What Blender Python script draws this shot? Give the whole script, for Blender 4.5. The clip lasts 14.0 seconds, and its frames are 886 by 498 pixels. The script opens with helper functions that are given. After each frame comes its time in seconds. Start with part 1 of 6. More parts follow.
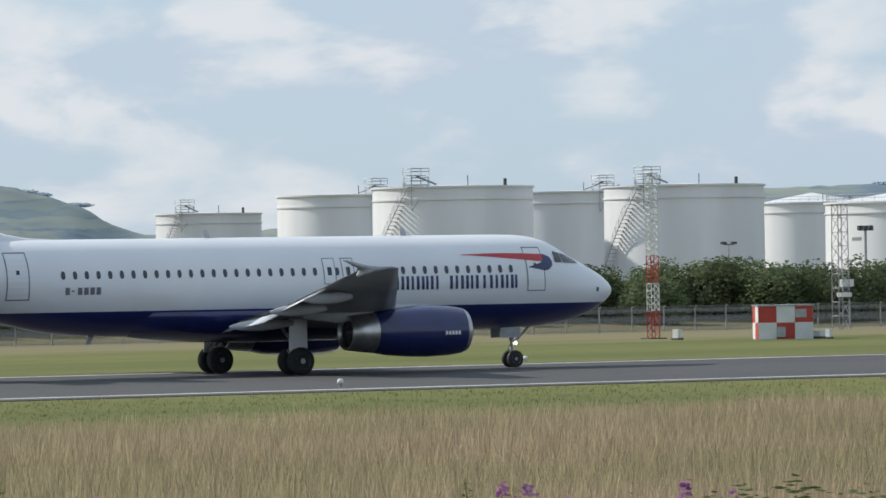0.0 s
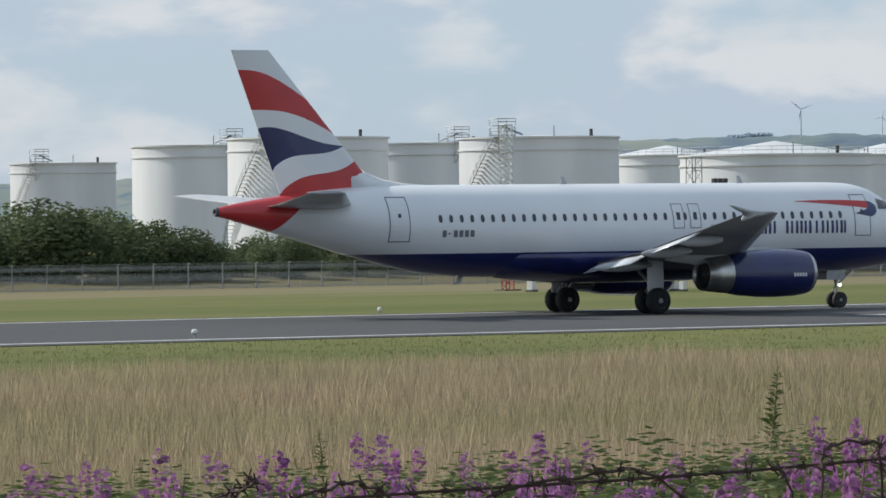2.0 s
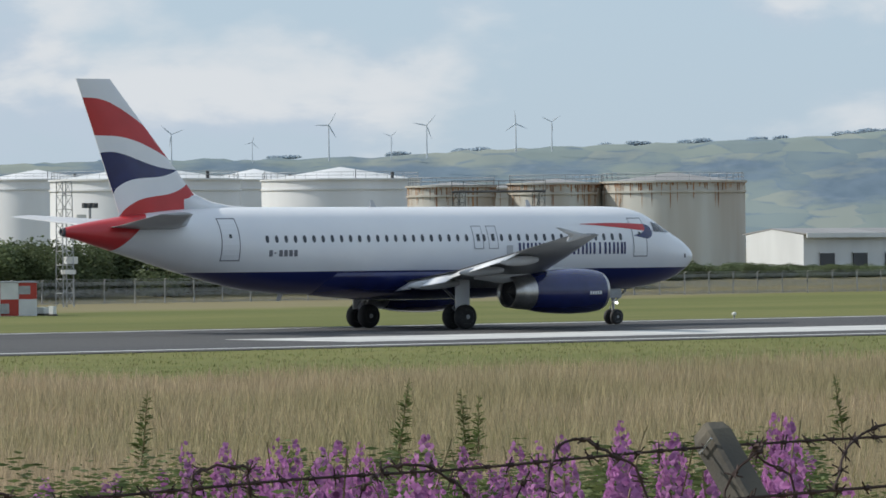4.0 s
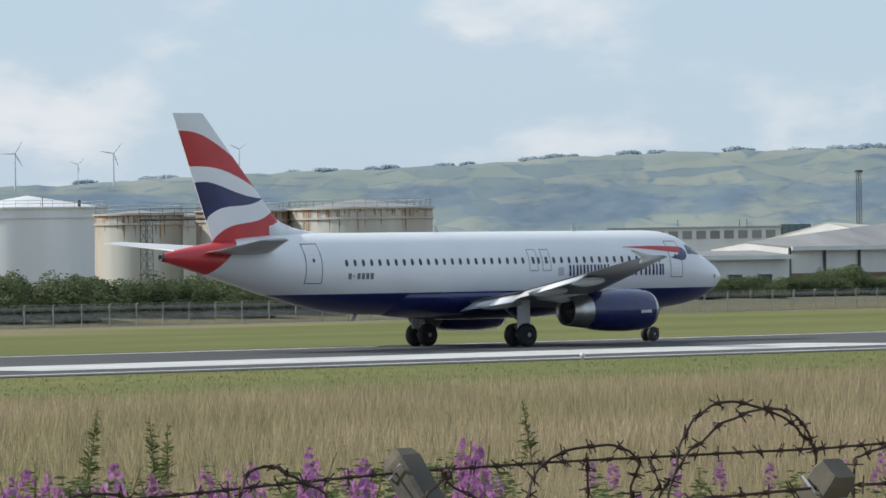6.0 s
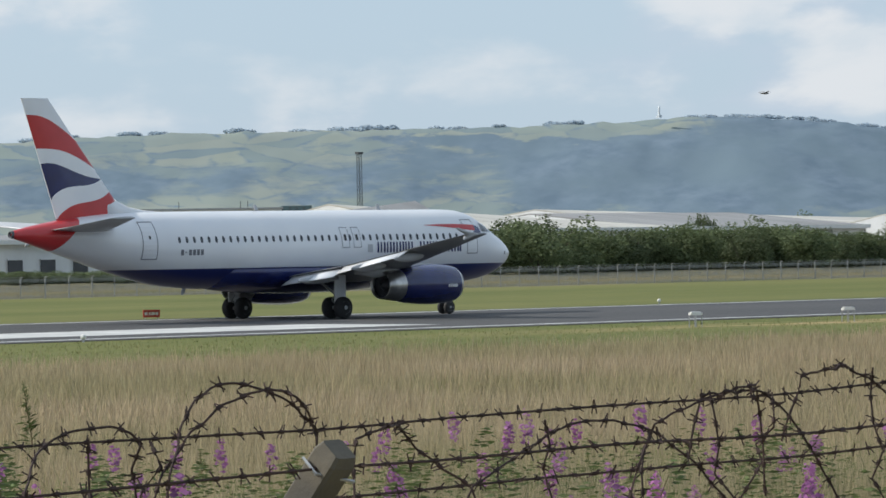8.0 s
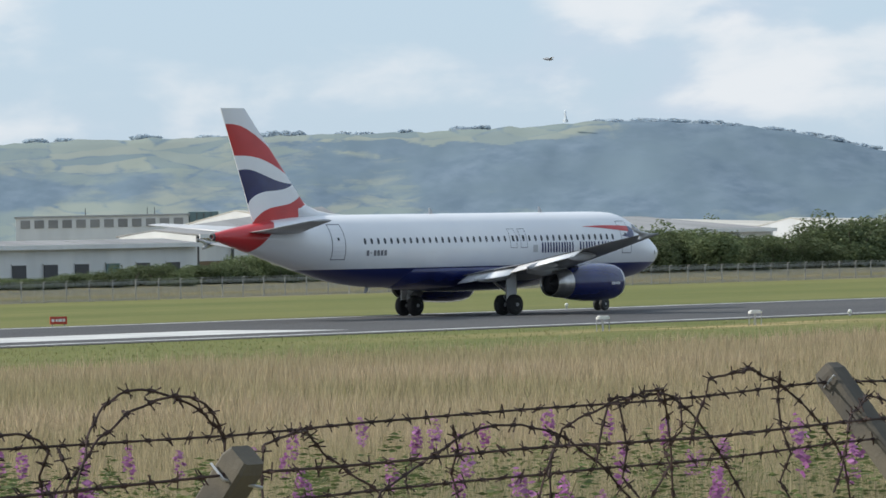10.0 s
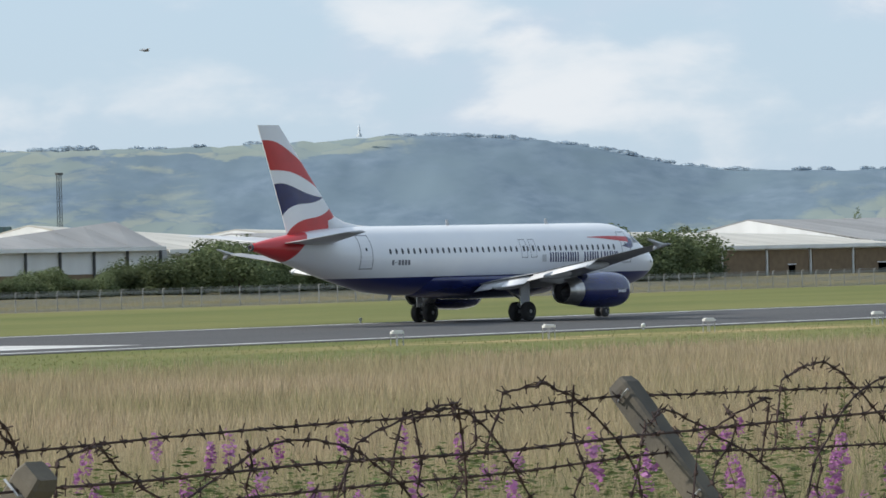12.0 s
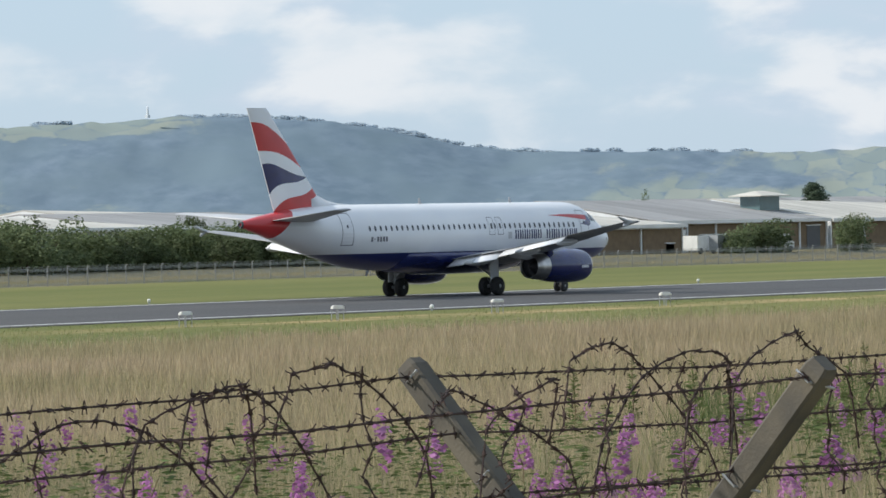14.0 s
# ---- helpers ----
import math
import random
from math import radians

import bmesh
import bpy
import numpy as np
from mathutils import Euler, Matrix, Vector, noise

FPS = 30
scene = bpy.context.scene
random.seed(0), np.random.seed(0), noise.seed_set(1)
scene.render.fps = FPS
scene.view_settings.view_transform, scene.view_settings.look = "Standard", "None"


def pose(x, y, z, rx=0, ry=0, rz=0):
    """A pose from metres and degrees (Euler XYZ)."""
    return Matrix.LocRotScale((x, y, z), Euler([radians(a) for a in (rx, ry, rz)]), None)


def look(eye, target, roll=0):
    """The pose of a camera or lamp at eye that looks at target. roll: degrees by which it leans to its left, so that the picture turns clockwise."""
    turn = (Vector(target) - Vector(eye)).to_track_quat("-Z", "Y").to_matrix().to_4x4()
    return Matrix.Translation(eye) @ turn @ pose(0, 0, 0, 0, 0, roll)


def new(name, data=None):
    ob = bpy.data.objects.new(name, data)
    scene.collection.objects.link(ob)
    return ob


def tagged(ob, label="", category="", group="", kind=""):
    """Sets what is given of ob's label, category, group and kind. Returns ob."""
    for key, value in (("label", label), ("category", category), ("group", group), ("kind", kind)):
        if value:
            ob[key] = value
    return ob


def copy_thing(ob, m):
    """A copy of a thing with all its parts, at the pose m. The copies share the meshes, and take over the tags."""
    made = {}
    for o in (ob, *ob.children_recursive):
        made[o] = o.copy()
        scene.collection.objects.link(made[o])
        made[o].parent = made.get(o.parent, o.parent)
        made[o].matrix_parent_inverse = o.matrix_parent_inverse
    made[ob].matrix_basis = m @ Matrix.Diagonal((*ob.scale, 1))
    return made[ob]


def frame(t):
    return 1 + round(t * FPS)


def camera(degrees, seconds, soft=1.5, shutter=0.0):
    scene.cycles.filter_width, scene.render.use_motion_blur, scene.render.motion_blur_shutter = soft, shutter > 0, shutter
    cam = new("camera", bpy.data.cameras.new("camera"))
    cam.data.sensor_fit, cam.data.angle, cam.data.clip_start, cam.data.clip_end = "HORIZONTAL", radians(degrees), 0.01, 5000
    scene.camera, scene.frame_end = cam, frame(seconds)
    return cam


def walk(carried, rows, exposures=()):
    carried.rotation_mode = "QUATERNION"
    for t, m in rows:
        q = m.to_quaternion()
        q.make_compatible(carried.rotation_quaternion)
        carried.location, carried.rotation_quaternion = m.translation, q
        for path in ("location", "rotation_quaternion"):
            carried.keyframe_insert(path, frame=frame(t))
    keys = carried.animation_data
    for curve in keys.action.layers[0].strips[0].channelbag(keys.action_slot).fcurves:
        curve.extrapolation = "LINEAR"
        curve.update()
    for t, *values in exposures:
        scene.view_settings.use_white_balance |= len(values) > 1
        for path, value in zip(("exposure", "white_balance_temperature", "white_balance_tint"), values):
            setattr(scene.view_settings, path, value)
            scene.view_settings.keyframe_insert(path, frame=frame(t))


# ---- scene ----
from math import sin, cos, tan, pi, atan2, hypot, sqrt

# ---- camera: it stands on one spot behind the fence and pans after the aircraft ----
EYE = Vector((0, 0, 4.0))
PAN = [(0, 28.950, 0.330, -0.956), (0.5, 28.751, 0.186, -0.900), (1, 29.150, -0.121, -1.000), (1.5, 28.960, -0.484, -0.780),
       (2, 30.595, -0.250, -0.680), (2.5, 32.328, -0.377, -0.926), (3, 33.829, -0.387, -0.690), (3.2, 34.520, -0.370, -0.720),
       (3.5, 35.450, -0.370, -0.750), (3.7, 36.470, -0.255, -0.640), (4, 37.760, -0.040, -0.480), (4.2, 38.389, 0.012, -0.560),
       (6.3, 41.909, 0.389, -0.908), (6.5, 42.323, 0.465, -0.919), (7, 43.022, 0.074, -0.874), (7.5, 45.660, 0.013, -0.829),
       (8, 46.988, -0.071, -0.897), (8.2, 47.212, -0.100, -0.925), (10.3, 48.208, -0.001, -1.213), (10.5, 48.343, 0.016, -1.240),
       (11, 48.869, -0.040, -1.309), (11.5, 50.013, -0.066, -1.303), (12, 50.395, 0.085, -1.298), (12.5, 51.104, 0.240, -1.293),
       (13, 52.921, 0.216, -1.286), (13.5, 53.845, -0.372, -1.279), (14, 52.795, -0.183, -1.272)]


def bearing(az, el=0.0):
    """Unit vector to a bearing (degrees from +Y towards +X) and an elevation."""
    a, e = radians(az), radians(el)
    return Vector((sin(a) * cos(e), cos(a) * cos(e), sin(e)))


def spot(az, dist, z=0.0):
    """A place at a bearing and a ground distance from the camera."""
    return Vector((sin(radians(az)) * dist, cos(radians(az)) * dist, z))


cam = camera(10.062, 14.0, soft=1.6)
walk(cam, [(t, look(EYE, EYE + bearing(az, el) * 200, roll)) for t, az, el, roll in PAN],
     [(0, 0.0), (1.5, -0.12), (3.0, -0.1), (3.5, -0.2), (4.0, -0.06), (6.5, 0.06), (7.5, 0.02), (8.2, 0.03), (10.5, 0.15), (14, 0.15)])

# ---- world, sun, exposure ----
SUN_AZ, SUN_EL = -38.0, 36.0
world = bpy.data.worlds.new("world")
scene.world = world
world.use_nodes = True
nt = world.node_tree
nt.nodes.clear()


def wn(kind, **values):
    n = nt.nodes.new(kind)
    for k, v in values.items():
        n.inputs[k].default_value = v
    return n


sky = nt.nodes.new("ShaderNodeTexSky")
sky.sky_type, sky.sun_disc = "NISHITA", False
sky.sun_elevation, sky.sun_rotation = radians(SUN_EL), radians(SUN_AZ)
sky.air_density, sky.dust_density, sky.ozone_density = 1.0, 0.6, 2.0
coord = nt.nodes.new("ShaderNodeTexCoord")
stretch = nt.nodes.new("ShaderNodeMapping")
stretch.inputs["Scale"].default_value = (1.0, 1.0, 2.3)
stretch.inputs["Location"].default_value = (0.32, 0.11, 0.05)
puffs = wn("ShaderNodeTexNoise", Scale=21.0, Detail=9.0, Roughness=0.5, Distortion=0.15)
above = wn("ShaderNodeTexNoise", Scale=21.0, Detail=9.0, Roughness=0.5, Distortion=0.15)
lift = wn("ShaderNodeVectorMath")
lift.inputs[1].default_value = (0.012, -0.012, 0.02)
banks = wn("ShaderNodeTexNoise", Scale=5.0, Detail=3.0, Roughness=0.5)
add = nt.nodes.new("ShaderNodeMath")
add.operation = "MULTIPLY_ADD"
add.inputs[1].default_value = 0.5
cover = nt.nodes.new("ShaderNodeMapRange")
cover.interpolation_type = "SMOOTHSTEP"
cover.inputs["From Min"].default_value, cover.inputs["From Max"].default_value = 0.69, 0.93
cover.inputs["To Min"].default_value, cover.inputs["To Max"].default_value = 0.0, 0.8
slope = nt.nodes.new("ShaderNodeMath")
slope.operation = "SUBTRACT"
tones = nt.nodes.new("ShaderNodeMapRange")
tones.interpolation_type = "SMOOTHSTEP"
tones.inputs["From Min"].default_value, tones.inputs["From Max"].default_value = -0.07, 0.09
cloud = nt.nodes.new("ShaderNodeMix")
cloud.data_type = "RGBA"
cloud.inputs["A"].default_value = (5.7, 6.6, 7.8, 1)
cloud.inputs["B"].default_value = (8.4, 8.6, 8.85, 1)
veil = nt.nodes.new("ShaderNodeMix")
veil.data_type = "RGBA"
veil.inputs["Factor"].default_value = 0.75
veil.inputs["B"].default_value = (5.45, 7.05, 8.8, 1)
mix = nt.nodes.new("ShaderNodeMix")
mix.data_type = "RGBA"
back = wn("ShaderNodeBackground", Strength=0.093)
out = nt.nodes.new("ShaderNodeOutputWorld")
ln = nt.links.new
ln(coord.outputs["Generated"], stretch.inputs["Vector"])
for n in (puffs, banks):
    ln(stretch.outputs["Vector"], n.inputs["Vector"])
ln(banks.outputs["Fac"], add.inputs[0])
ln(puffs.outputs["Fac"], add.inputs[2])
ln(add.outputs[0], cover.inputs["Value"])
ln(stretch.outputs["Vector"], lift.inputs[0])
ln(lift.outputs[0], above.inputs["Vector"])
ln(puffs.outputs["Fac"], slope.inputs[0])
ln(above.outputs["Fac"], slope.inputs[1])
ln(slope.outputs[0], tones.inputs["Value"])
ln(tones.outputs["Result"], cloud.inputs["Factor"])
ln(sky.outputs["Color"], veil.inputs["A"])
ln(veil.outputs["Result"], mix.inputs["A"])
ln(cloud.outputs["Result"], mix.inputs["B"])
ln(cover.outputs["Result"], mix.inputs["Factor"])
ln(mix.outputs["Result"], back.inputs["Color"])
ln(back.outputs[0], out.inputs["Surface"])

sun = new("sun", bpy.data.lights.new("sun", "SUN"))
sun.data.energy, sun.data.angle, sun.data.color = 4.4, radians(2.0), (1.0, 0.95, 0.86)
sun.matrix_world = look(EYE + bearing(SUN_AZ, SUN_EL) * 100, EYE)


# ---- materials ----
def material(name, colour, rough=0.7, metal=0.0, colour2=None, scale=1.0, detail=4.0, colour3=None, scale3=0.1, bump=0.0, bump_scale=20.0,
             stretch=(1, 1, 1), island=0.0, rand=0.0, spec=0.5, coat=0.0):
    """A procedural surface: two colours mixed by a fine noise, a third by a coarse one, relief, and variation by piece."""
    m = bpy.data.materials.new(name)
    m.use_nodes = True
    t = m.node_tree
    b = t.nodes["Principled BSDF"]
    b.inputs["Roughness"].default_value, b.inputs["Metallic"].default_value = rough, metal
    b.inputs["Specular IOR Level"].default_value = spec
    b.inputs["Coat Weight"].default_value = coat
    link = t.links.new
    tc = t.nodes.new("ShaderNodeTexCoord")
    mp = t.nodes.new("ShaderNodeMapping")
    mp.inputs["Scale"].default_value = stretch
    link(tc.outputs["Object"], mp.inputs["Vector"])

    def tex(sc, de):
        n = t.nodes.new("ShaderNodeTexNoise")
        n.inputs["Scale"].default_value, n.inputs["Detail"].default_value = sc, de
        link(mp.outputs["Vector"], n.inputs["Vector"])
        r = t.nodes.new("ShaderNodeMapRange")
        r.inputs["From Min"].default_value, r.inputs["From Max"].default_value = 0.35, 0.65
        link(n.outputs["Fac"], r.inputs["Value"])
        return r.outputs["Result"]

    def blend(fac, a, c):
        x = t.nodes.new("ShaderNodeMix")
        x.data_type = "RGBA"
        link(fac, x.inputs["Factor"])
        for key, v in (("A", a), ("B", c)):
            if isinstance(v, tuple):
                x.inputs[key].default_value = (*v, 1)
            else:
                link(v, x.inputs[key])
        return x.outputs["Result"]
    c2 = colour2 or tuple(v * 0.86 for v in colour)
    col = blend(tex(scale, detail), colour, c2)
    if colour3:
        col = blend(tex(scale3, 3.0), col, colour3)
    for amount, kind, socket in ((island, "ShaderNodeNewGeometry", "Random Per Island"), (rand, "ShaderNodeObjectInfo", "Random")):
        if amount:
            g = t.nodes.new(kind)
            r = t.nodes.new("ShaderNodeMapRange")
            r.inputs["To Min"].default_value, r.inputs["To Max"].default_value = 1 - amount, 1 + amount
            link(g.outputs[socket], r.inputs["Value"])
            h = t.nodes.new("ShaderNodeHueSaturation")
            link(r.outputs["Result"], h.inputs["Value"])
            link(col, h.inputs["Color"])
            col = h.outputs["Color"]
    link(col, b.inputs["Base Color"])
    if bump:
        n = t.nodes.new("ShaderNodeTexNoise")
        n.inputs["Scale"].default_value, n.inputs["Detail"].default_value = bump_scale, 4
        link(mp.outputs["Vector"], n.inputs["Vector"])
        bm_ = t.nodes.new("ShaderNodeBump")
        bm_.inputs["Strength"].default_value, bm_.inputs["Distance"].default_value = bump, 0.05
        link(n.outputs["Fac"], bm_.inputs["Height"])
        link(bm_.outputs["Normal"], b.inputs["Normal"])
    return m


def soften(m, amount):
    """Lets some light through a leaf."""
    t = m.node_tree
    b = t.nodes["Principled BSDF"]
    tr = t.nodes.new("ShaderNodeBsdfTranslucent")
    mx = t.nodes.new("ShaderNodeMixShader")
    mx.inputs[0].default_value = amount
    src = b.inputs["Base Color"].links[0].from_socket
    t.links.new(src, tr.inputs["Color"])
    t.links.new(b.outputs[0], mx.inputs[1])
    t.links.new(tr.outputs[0], mx.inputs[2])
    t.links.new(mx.outputs[0], t.nodes["Material Output"].inputs["Surface"])
    return m


WHITE = material("aircraft_white", (0.78, 0.79, 0.8), 0.28, colour2=(0.73, 0.74, 0.76), scale=0.8, colour3=(0.7, 0.71, 0.74), scale3=0.2, coat=0.3)
NAVY = material("aircraft_navy", (0.012, 0.02, 0.11), 0.22, colour2=(0.01, 0.016, 0.085), scale=1.0, coat=0.5)
RED = material("aircraft_red", (0.5, 0.03, 0.035), 0.3, colour2=(0.44, 0.025, 0.03), scale=1.0, coat=0.3)
GREY = material("aircraft_grey", (0.4, 0.41, 0.43), 0.35, colour2=(0.34, 0.35, 0.37), scale=1.5, colour3=(0.44, 0.45, 0.47), scale3=0.4)
WINGGREY = material("wing_grey", (0.2, 0.21, 0.23), 0.45, colour2=(0.17, 0.18, 0.2), scale=1.5, colour3=(0.24, 0.25, 0.26), scale3=0.4)
DARKGREY = material("aircraft_dark_grey", (0.06, 0.062, 0.07), 0.45)
STEEL = material("bare_metal", (0.55, 0.54, 0.53), 0.3, 0.9, colour2=(0.4, 0.39, 0.38), scale=3)
TYRE = material("tyre_rubber", (0.018, 0.018, 0.02), 0.75, colour2=(0.03, 0.03, 0.03), scale=6)
GLASS = material("dark_glass", (0.02, 0.024, 0.03), 0.1, spec=0.8)
LAMP = bpy.data.materials.new("landing_lamp")
LAMP.use_nodes = True
LAMP.node_tree.nodes["Principled BSDF"].inputs["Emission Color"].default_value = (1, 0.97, 0.9, 1)
LAMP.node_tree.nodes["Principled BSDF"].inputs["Emission Strength"].default_value = 3.0

ASPHALT = material("asphalt", (0.05, 0.05, 0.053), 0.85, colour2=(0.036, 0.036, 0.039), scale=0.8, detail=6, colour3=(0.062, 0.06, 0.06), scale3=0.05,
                   stretch=(0.25, 1, 1), bump=0.3, bump_scale=30)
PAINT = material("runway_paint", (0.62, 0.62, 0.6), 0.7, colour2=(0.5, 0.5, 0.48), scale=1.5, detail=8, colour3=(0.42, 0.42, 0.41), scale3=0.3)
STRAW = soften(material("straw_grass", (0.46, 0.365, 0.25), 0.8, colour2=(0.395, 0.315, 0.21), scale=0.15, colour3=(0.33, 0.29, 0.17), scale3=0.06, island=0.4, spec=0.2), 0.5)
GREENGRASS = soften(material("green_grass", (0.16, 0.19, 0.07), 0.8, colour2=(0.27, 0.25, 0.12), scale=0.3, island=0.4, spec=0.2), 0.35)
LEAF = soften(material("bush_leaves", (0.112, 0.142, 0.068), 0.7, colour2=(0.14, 0.165, 0.075), scale=0.35, colour3=(0.085, 0.115, 0.06), scale3=0.12, island=0.35, rand=0.25, spec=0.25), 0.4)
WEED = soften(material("weed_leaves", (0.095, 0.135, 0.045), 0.7, colour2=(0.14, 0.165, 0.06), scale=1.5, island=0.35, rand=0.2, spec=0.3), 0.35)
PINE = soften(material("pine_needles", (0.05, 0.075, 0.05), 0.7, colour2=(0.065, 0.09, 0.055), scale=0.4, island=0.35, spec=0.2), 0.2)
PETAL = soften(material("fireweed_petals", (0.36, 0.125, 0.32), 0.7, colour2=(0.44, 0.22, 0.41), scale=3.0, island=0.3, rand=0.15, spec=0.2), 0.4)
STEM = material("weed_stems", (0.16, 0.09, 0.05), 0.7, colour2=(0.12, 0.13, 0.04), scale=2.0)
BARK = material("bark", (0.09, 0.07, 0.05), 0.9, colour2=(0.06, 0.05, 0.04), scale=4)
CONCRETE = material("weathered_concrete", (0.062, 0.058, 0.052), 0.9, colour2=(0.036, 0.034, 0.032), scale=14, detail=8, colour3=(0.12, 0.105, 0.08), scale3=7.0, bump=0.12, bump_scale=120)
RUSTWIRE = material("rusty_wire", (0.06, 0.035, 0.03), 0.85, 0.2, colour2=(0.035, 0.022, 0.02), scale=15, rand=0.2)
GALV = material("galvanised_steel", (0.4, 0.41, 0.42), 0.5, 0.6, colour2=(0.32, 0.33, 0.34), scale=4)
FENCEGREY = material("weathered_fence_wire", (0.3, 0.305, 0.3), 0.7, 0.2, colour2=(0.25, 0.255, 0.25), scale=2)
DARKSTEEL = material("dark_steel", (0.08, 0.085, 0.09), 0.6, 0.4)
TANKWHITE = material("tank_white", (0.7, 0.71, 0.72), 0.45, colour2=(0.64, 0.65, 0.66), scale=0.35, stretch=(1, 1, 0.15), colour3=(0.58, 0.59, 0.59), scale3=0.12, rand=0.05)
TANKGREY = material("tank_grey_paint", (0.5, 0.5, 0.46), 0.6, colour2=(0.43, 0.42, 0.38), scale=0.4, stretch=(1, 1, 0.12), colour3=(0.36, 0.31, 0.25), scale3=0.2)
RUST = material("rust", (0.26, 0.11, 0.045), 0.9, colour2=(0.16, 0.075, 0.04), scale=1.2, detail=8, colour3=(0.36, 0.2, 0.1), scale3=0.5, island=0.3)
BRICK = material("brown_brick", (0.19, 0.135, 0.08), 0.85, colour2=(0.15, 0.105, 0.065), scale=1.5, detail=8)
CLAD = material("white_cladding", (0.68, 0.69, 0.69), 0.5, colour2=(0.6, 0.61, 0.61), scale=0.5, stretch=(1, 1, 0.2))
ROOFLIGHT = material("pale_roof_sheet", (0.5, 0.48, 0.43), 0.6, colour2=(0.4, 0.385, 0.345), scale=0.4, stretch=(1, 0.2, 1), rand=0.1)
ROOFGREY = material("grey_roof_sheet", (0.27, 0.27, 0.27), 0.7, colour2=(0.21, 0.21, 0.21), scale=0.3, stretch=(1, 0.2, 1), rand=0.1)
SIGNRED = material("sign_red", (0.45, 0.045, 0.03), 0.5)
BOARDWHITE = material("board_white", (0.7, 0.7, 0.68), 0.6)
BLUEGLASS = material("blue_green_glass", (0.1, 0.17, 0.18), 0.2, spec=0.7)


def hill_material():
    """Far hillside: fields with hedges between them, and large woods on the steep flank; distance haze is painted into
    the base colours.
    """
    m = material("hillside_painted_haze", (0.17, 0.222, 0.275), 1.0, colour2=(0.125, 0.172, 0.222), scale=0.06, detail=9.0, colour3=(0.15, 0.202, 0.242), scale3=0.012, spec=0.0)
    t = m.node_tree
    b = t.nodes["Principled BSDF"]
    link = t.links.new

    def math_(op, *args):
        n = t.nodes.new("ShaderNodeMath")
        n.operation = op
        for i, v in enumerate(args):
            if isinstance(v, (int, float)):
                n.inputs[i].default_value = v
            else:
                link(v, n.inputs[i])
        return n.outputs[0]

    def step(v, lo, hi, to=1.0):
        n = t.nodes.new("ShaderNodeMapRange")
        n.interpolation_type = "SMOOTHSTEP"
        n.inputs["From Min"].default_value, n.inputs["From Max"].default_value, n.inputs["To Max"].default_value = lo, hi, to
        link(v, n.inputs["Value"])
        return n.outputs[0]

    def mixc(fac, a, c):
        n = t.nodes.new("ShaderNodeMix")
        n.data_type = "RGBA"
        link(fac, n.inputs["Factor"])
        link(a, n.inputs["A"])
        link(c, n.inputs["B"])
        return n.outputs["Result"]
    tc = t.nodes.new("ShaderNodeTexCoord")
    sp = t.nodes.new("ShaderNodeSeparateXYZ")
    link(tc.outputs["Object"], sp.inputs[0])
    along = math_("DIVIDE", sp.outputs["X"], sp.outputs["Y"])
    wob = t.nodes.new("ShaderNodeTexNoise")
    wob.inputs["Scale"].default_value, wob.inputs["Detail"].default_value = 0.018, 3
    link(tc.outputs["Object"], wob.inputs["Vector"])
    cv = t.nodes.new("ShaderNodeCombineXYZ")
    link(math_("MULTIPLY_ADD", along, 3000.0, math_("MULTIPLY", wob.outputs["Fac"], 45.0)), cv.inputs[0])
    link(math_("MULTIPLY_ADD", sp.outputs["Z"], 5.5, math_("MULTIPLY", wob.outputs["Fac"], 60.0)), cv.inputs[1])

    def vor(feature, sc):
        v = t.nodes.new("ShaderNodeTexVoronoi")
        v.feature = feature
        v.voronoi_dimensions = "2D"
        v.inputs["Scale"].default_value = sc
        link(cv.outputs[0], v.inputs["Vector"])
        return v
    cell, edge = vor("F1", 0.017), vor("DISTANCE_TO_EDGE", 0.017)
    ramp = t.nodes.new("ShaderNodeValToRGB")
    r = ramp.color_ramp
    r.interpolation = "LINEAR"
    # field greens shifted to blue-grey, haze included in the colour
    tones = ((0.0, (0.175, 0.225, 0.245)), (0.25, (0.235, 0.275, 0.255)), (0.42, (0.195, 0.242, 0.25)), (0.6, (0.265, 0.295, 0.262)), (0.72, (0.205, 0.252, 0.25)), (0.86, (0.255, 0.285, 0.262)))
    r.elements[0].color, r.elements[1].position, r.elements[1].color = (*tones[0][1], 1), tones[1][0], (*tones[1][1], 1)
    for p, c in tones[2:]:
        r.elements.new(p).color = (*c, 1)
    sep = t.nodes.new("ShaderNodeSeparateColor")
    link(cell.outputs["Color"], sep.inputs[0])
    link(sep.outputs[0], ramp.inputs[0])
    speck = t.nodes.new("ShaderNodeTexNoise")
    speck.inputs["Scale"].default_value, speck.inputs["Detail"].default_value = 0.035, 6
    link(cv.outputs[0], speck.inputs["Vector"])
    hedge = step(math_("ADD", edge.outputs["Distance"], math_("MULTIPLY", math_("SUBTRACT", speck.outputs["Fac"], 0.5), 0.6)), -0.1, 0.08)
    woods = t.nodes.new("ShaderNodeTexNoise")
    woods.inputs["Scale"].default_value, woods.inputs["Detail"].default_value, woods.inputs["Roughness"].default_value = 0.0045, 7, 0.6
    link(cv.outputs[0], woods.inputs["Vector"])
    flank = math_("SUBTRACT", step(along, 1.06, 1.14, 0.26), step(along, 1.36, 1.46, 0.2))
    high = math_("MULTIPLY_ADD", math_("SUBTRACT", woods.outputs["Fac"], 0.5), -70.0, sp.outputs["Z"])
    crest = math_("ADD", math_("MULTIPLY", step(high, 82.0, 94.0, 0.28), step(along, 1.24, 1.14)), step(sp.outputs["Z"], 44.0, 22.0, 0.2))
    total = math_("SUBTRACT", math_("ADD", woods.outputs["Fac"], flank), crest)
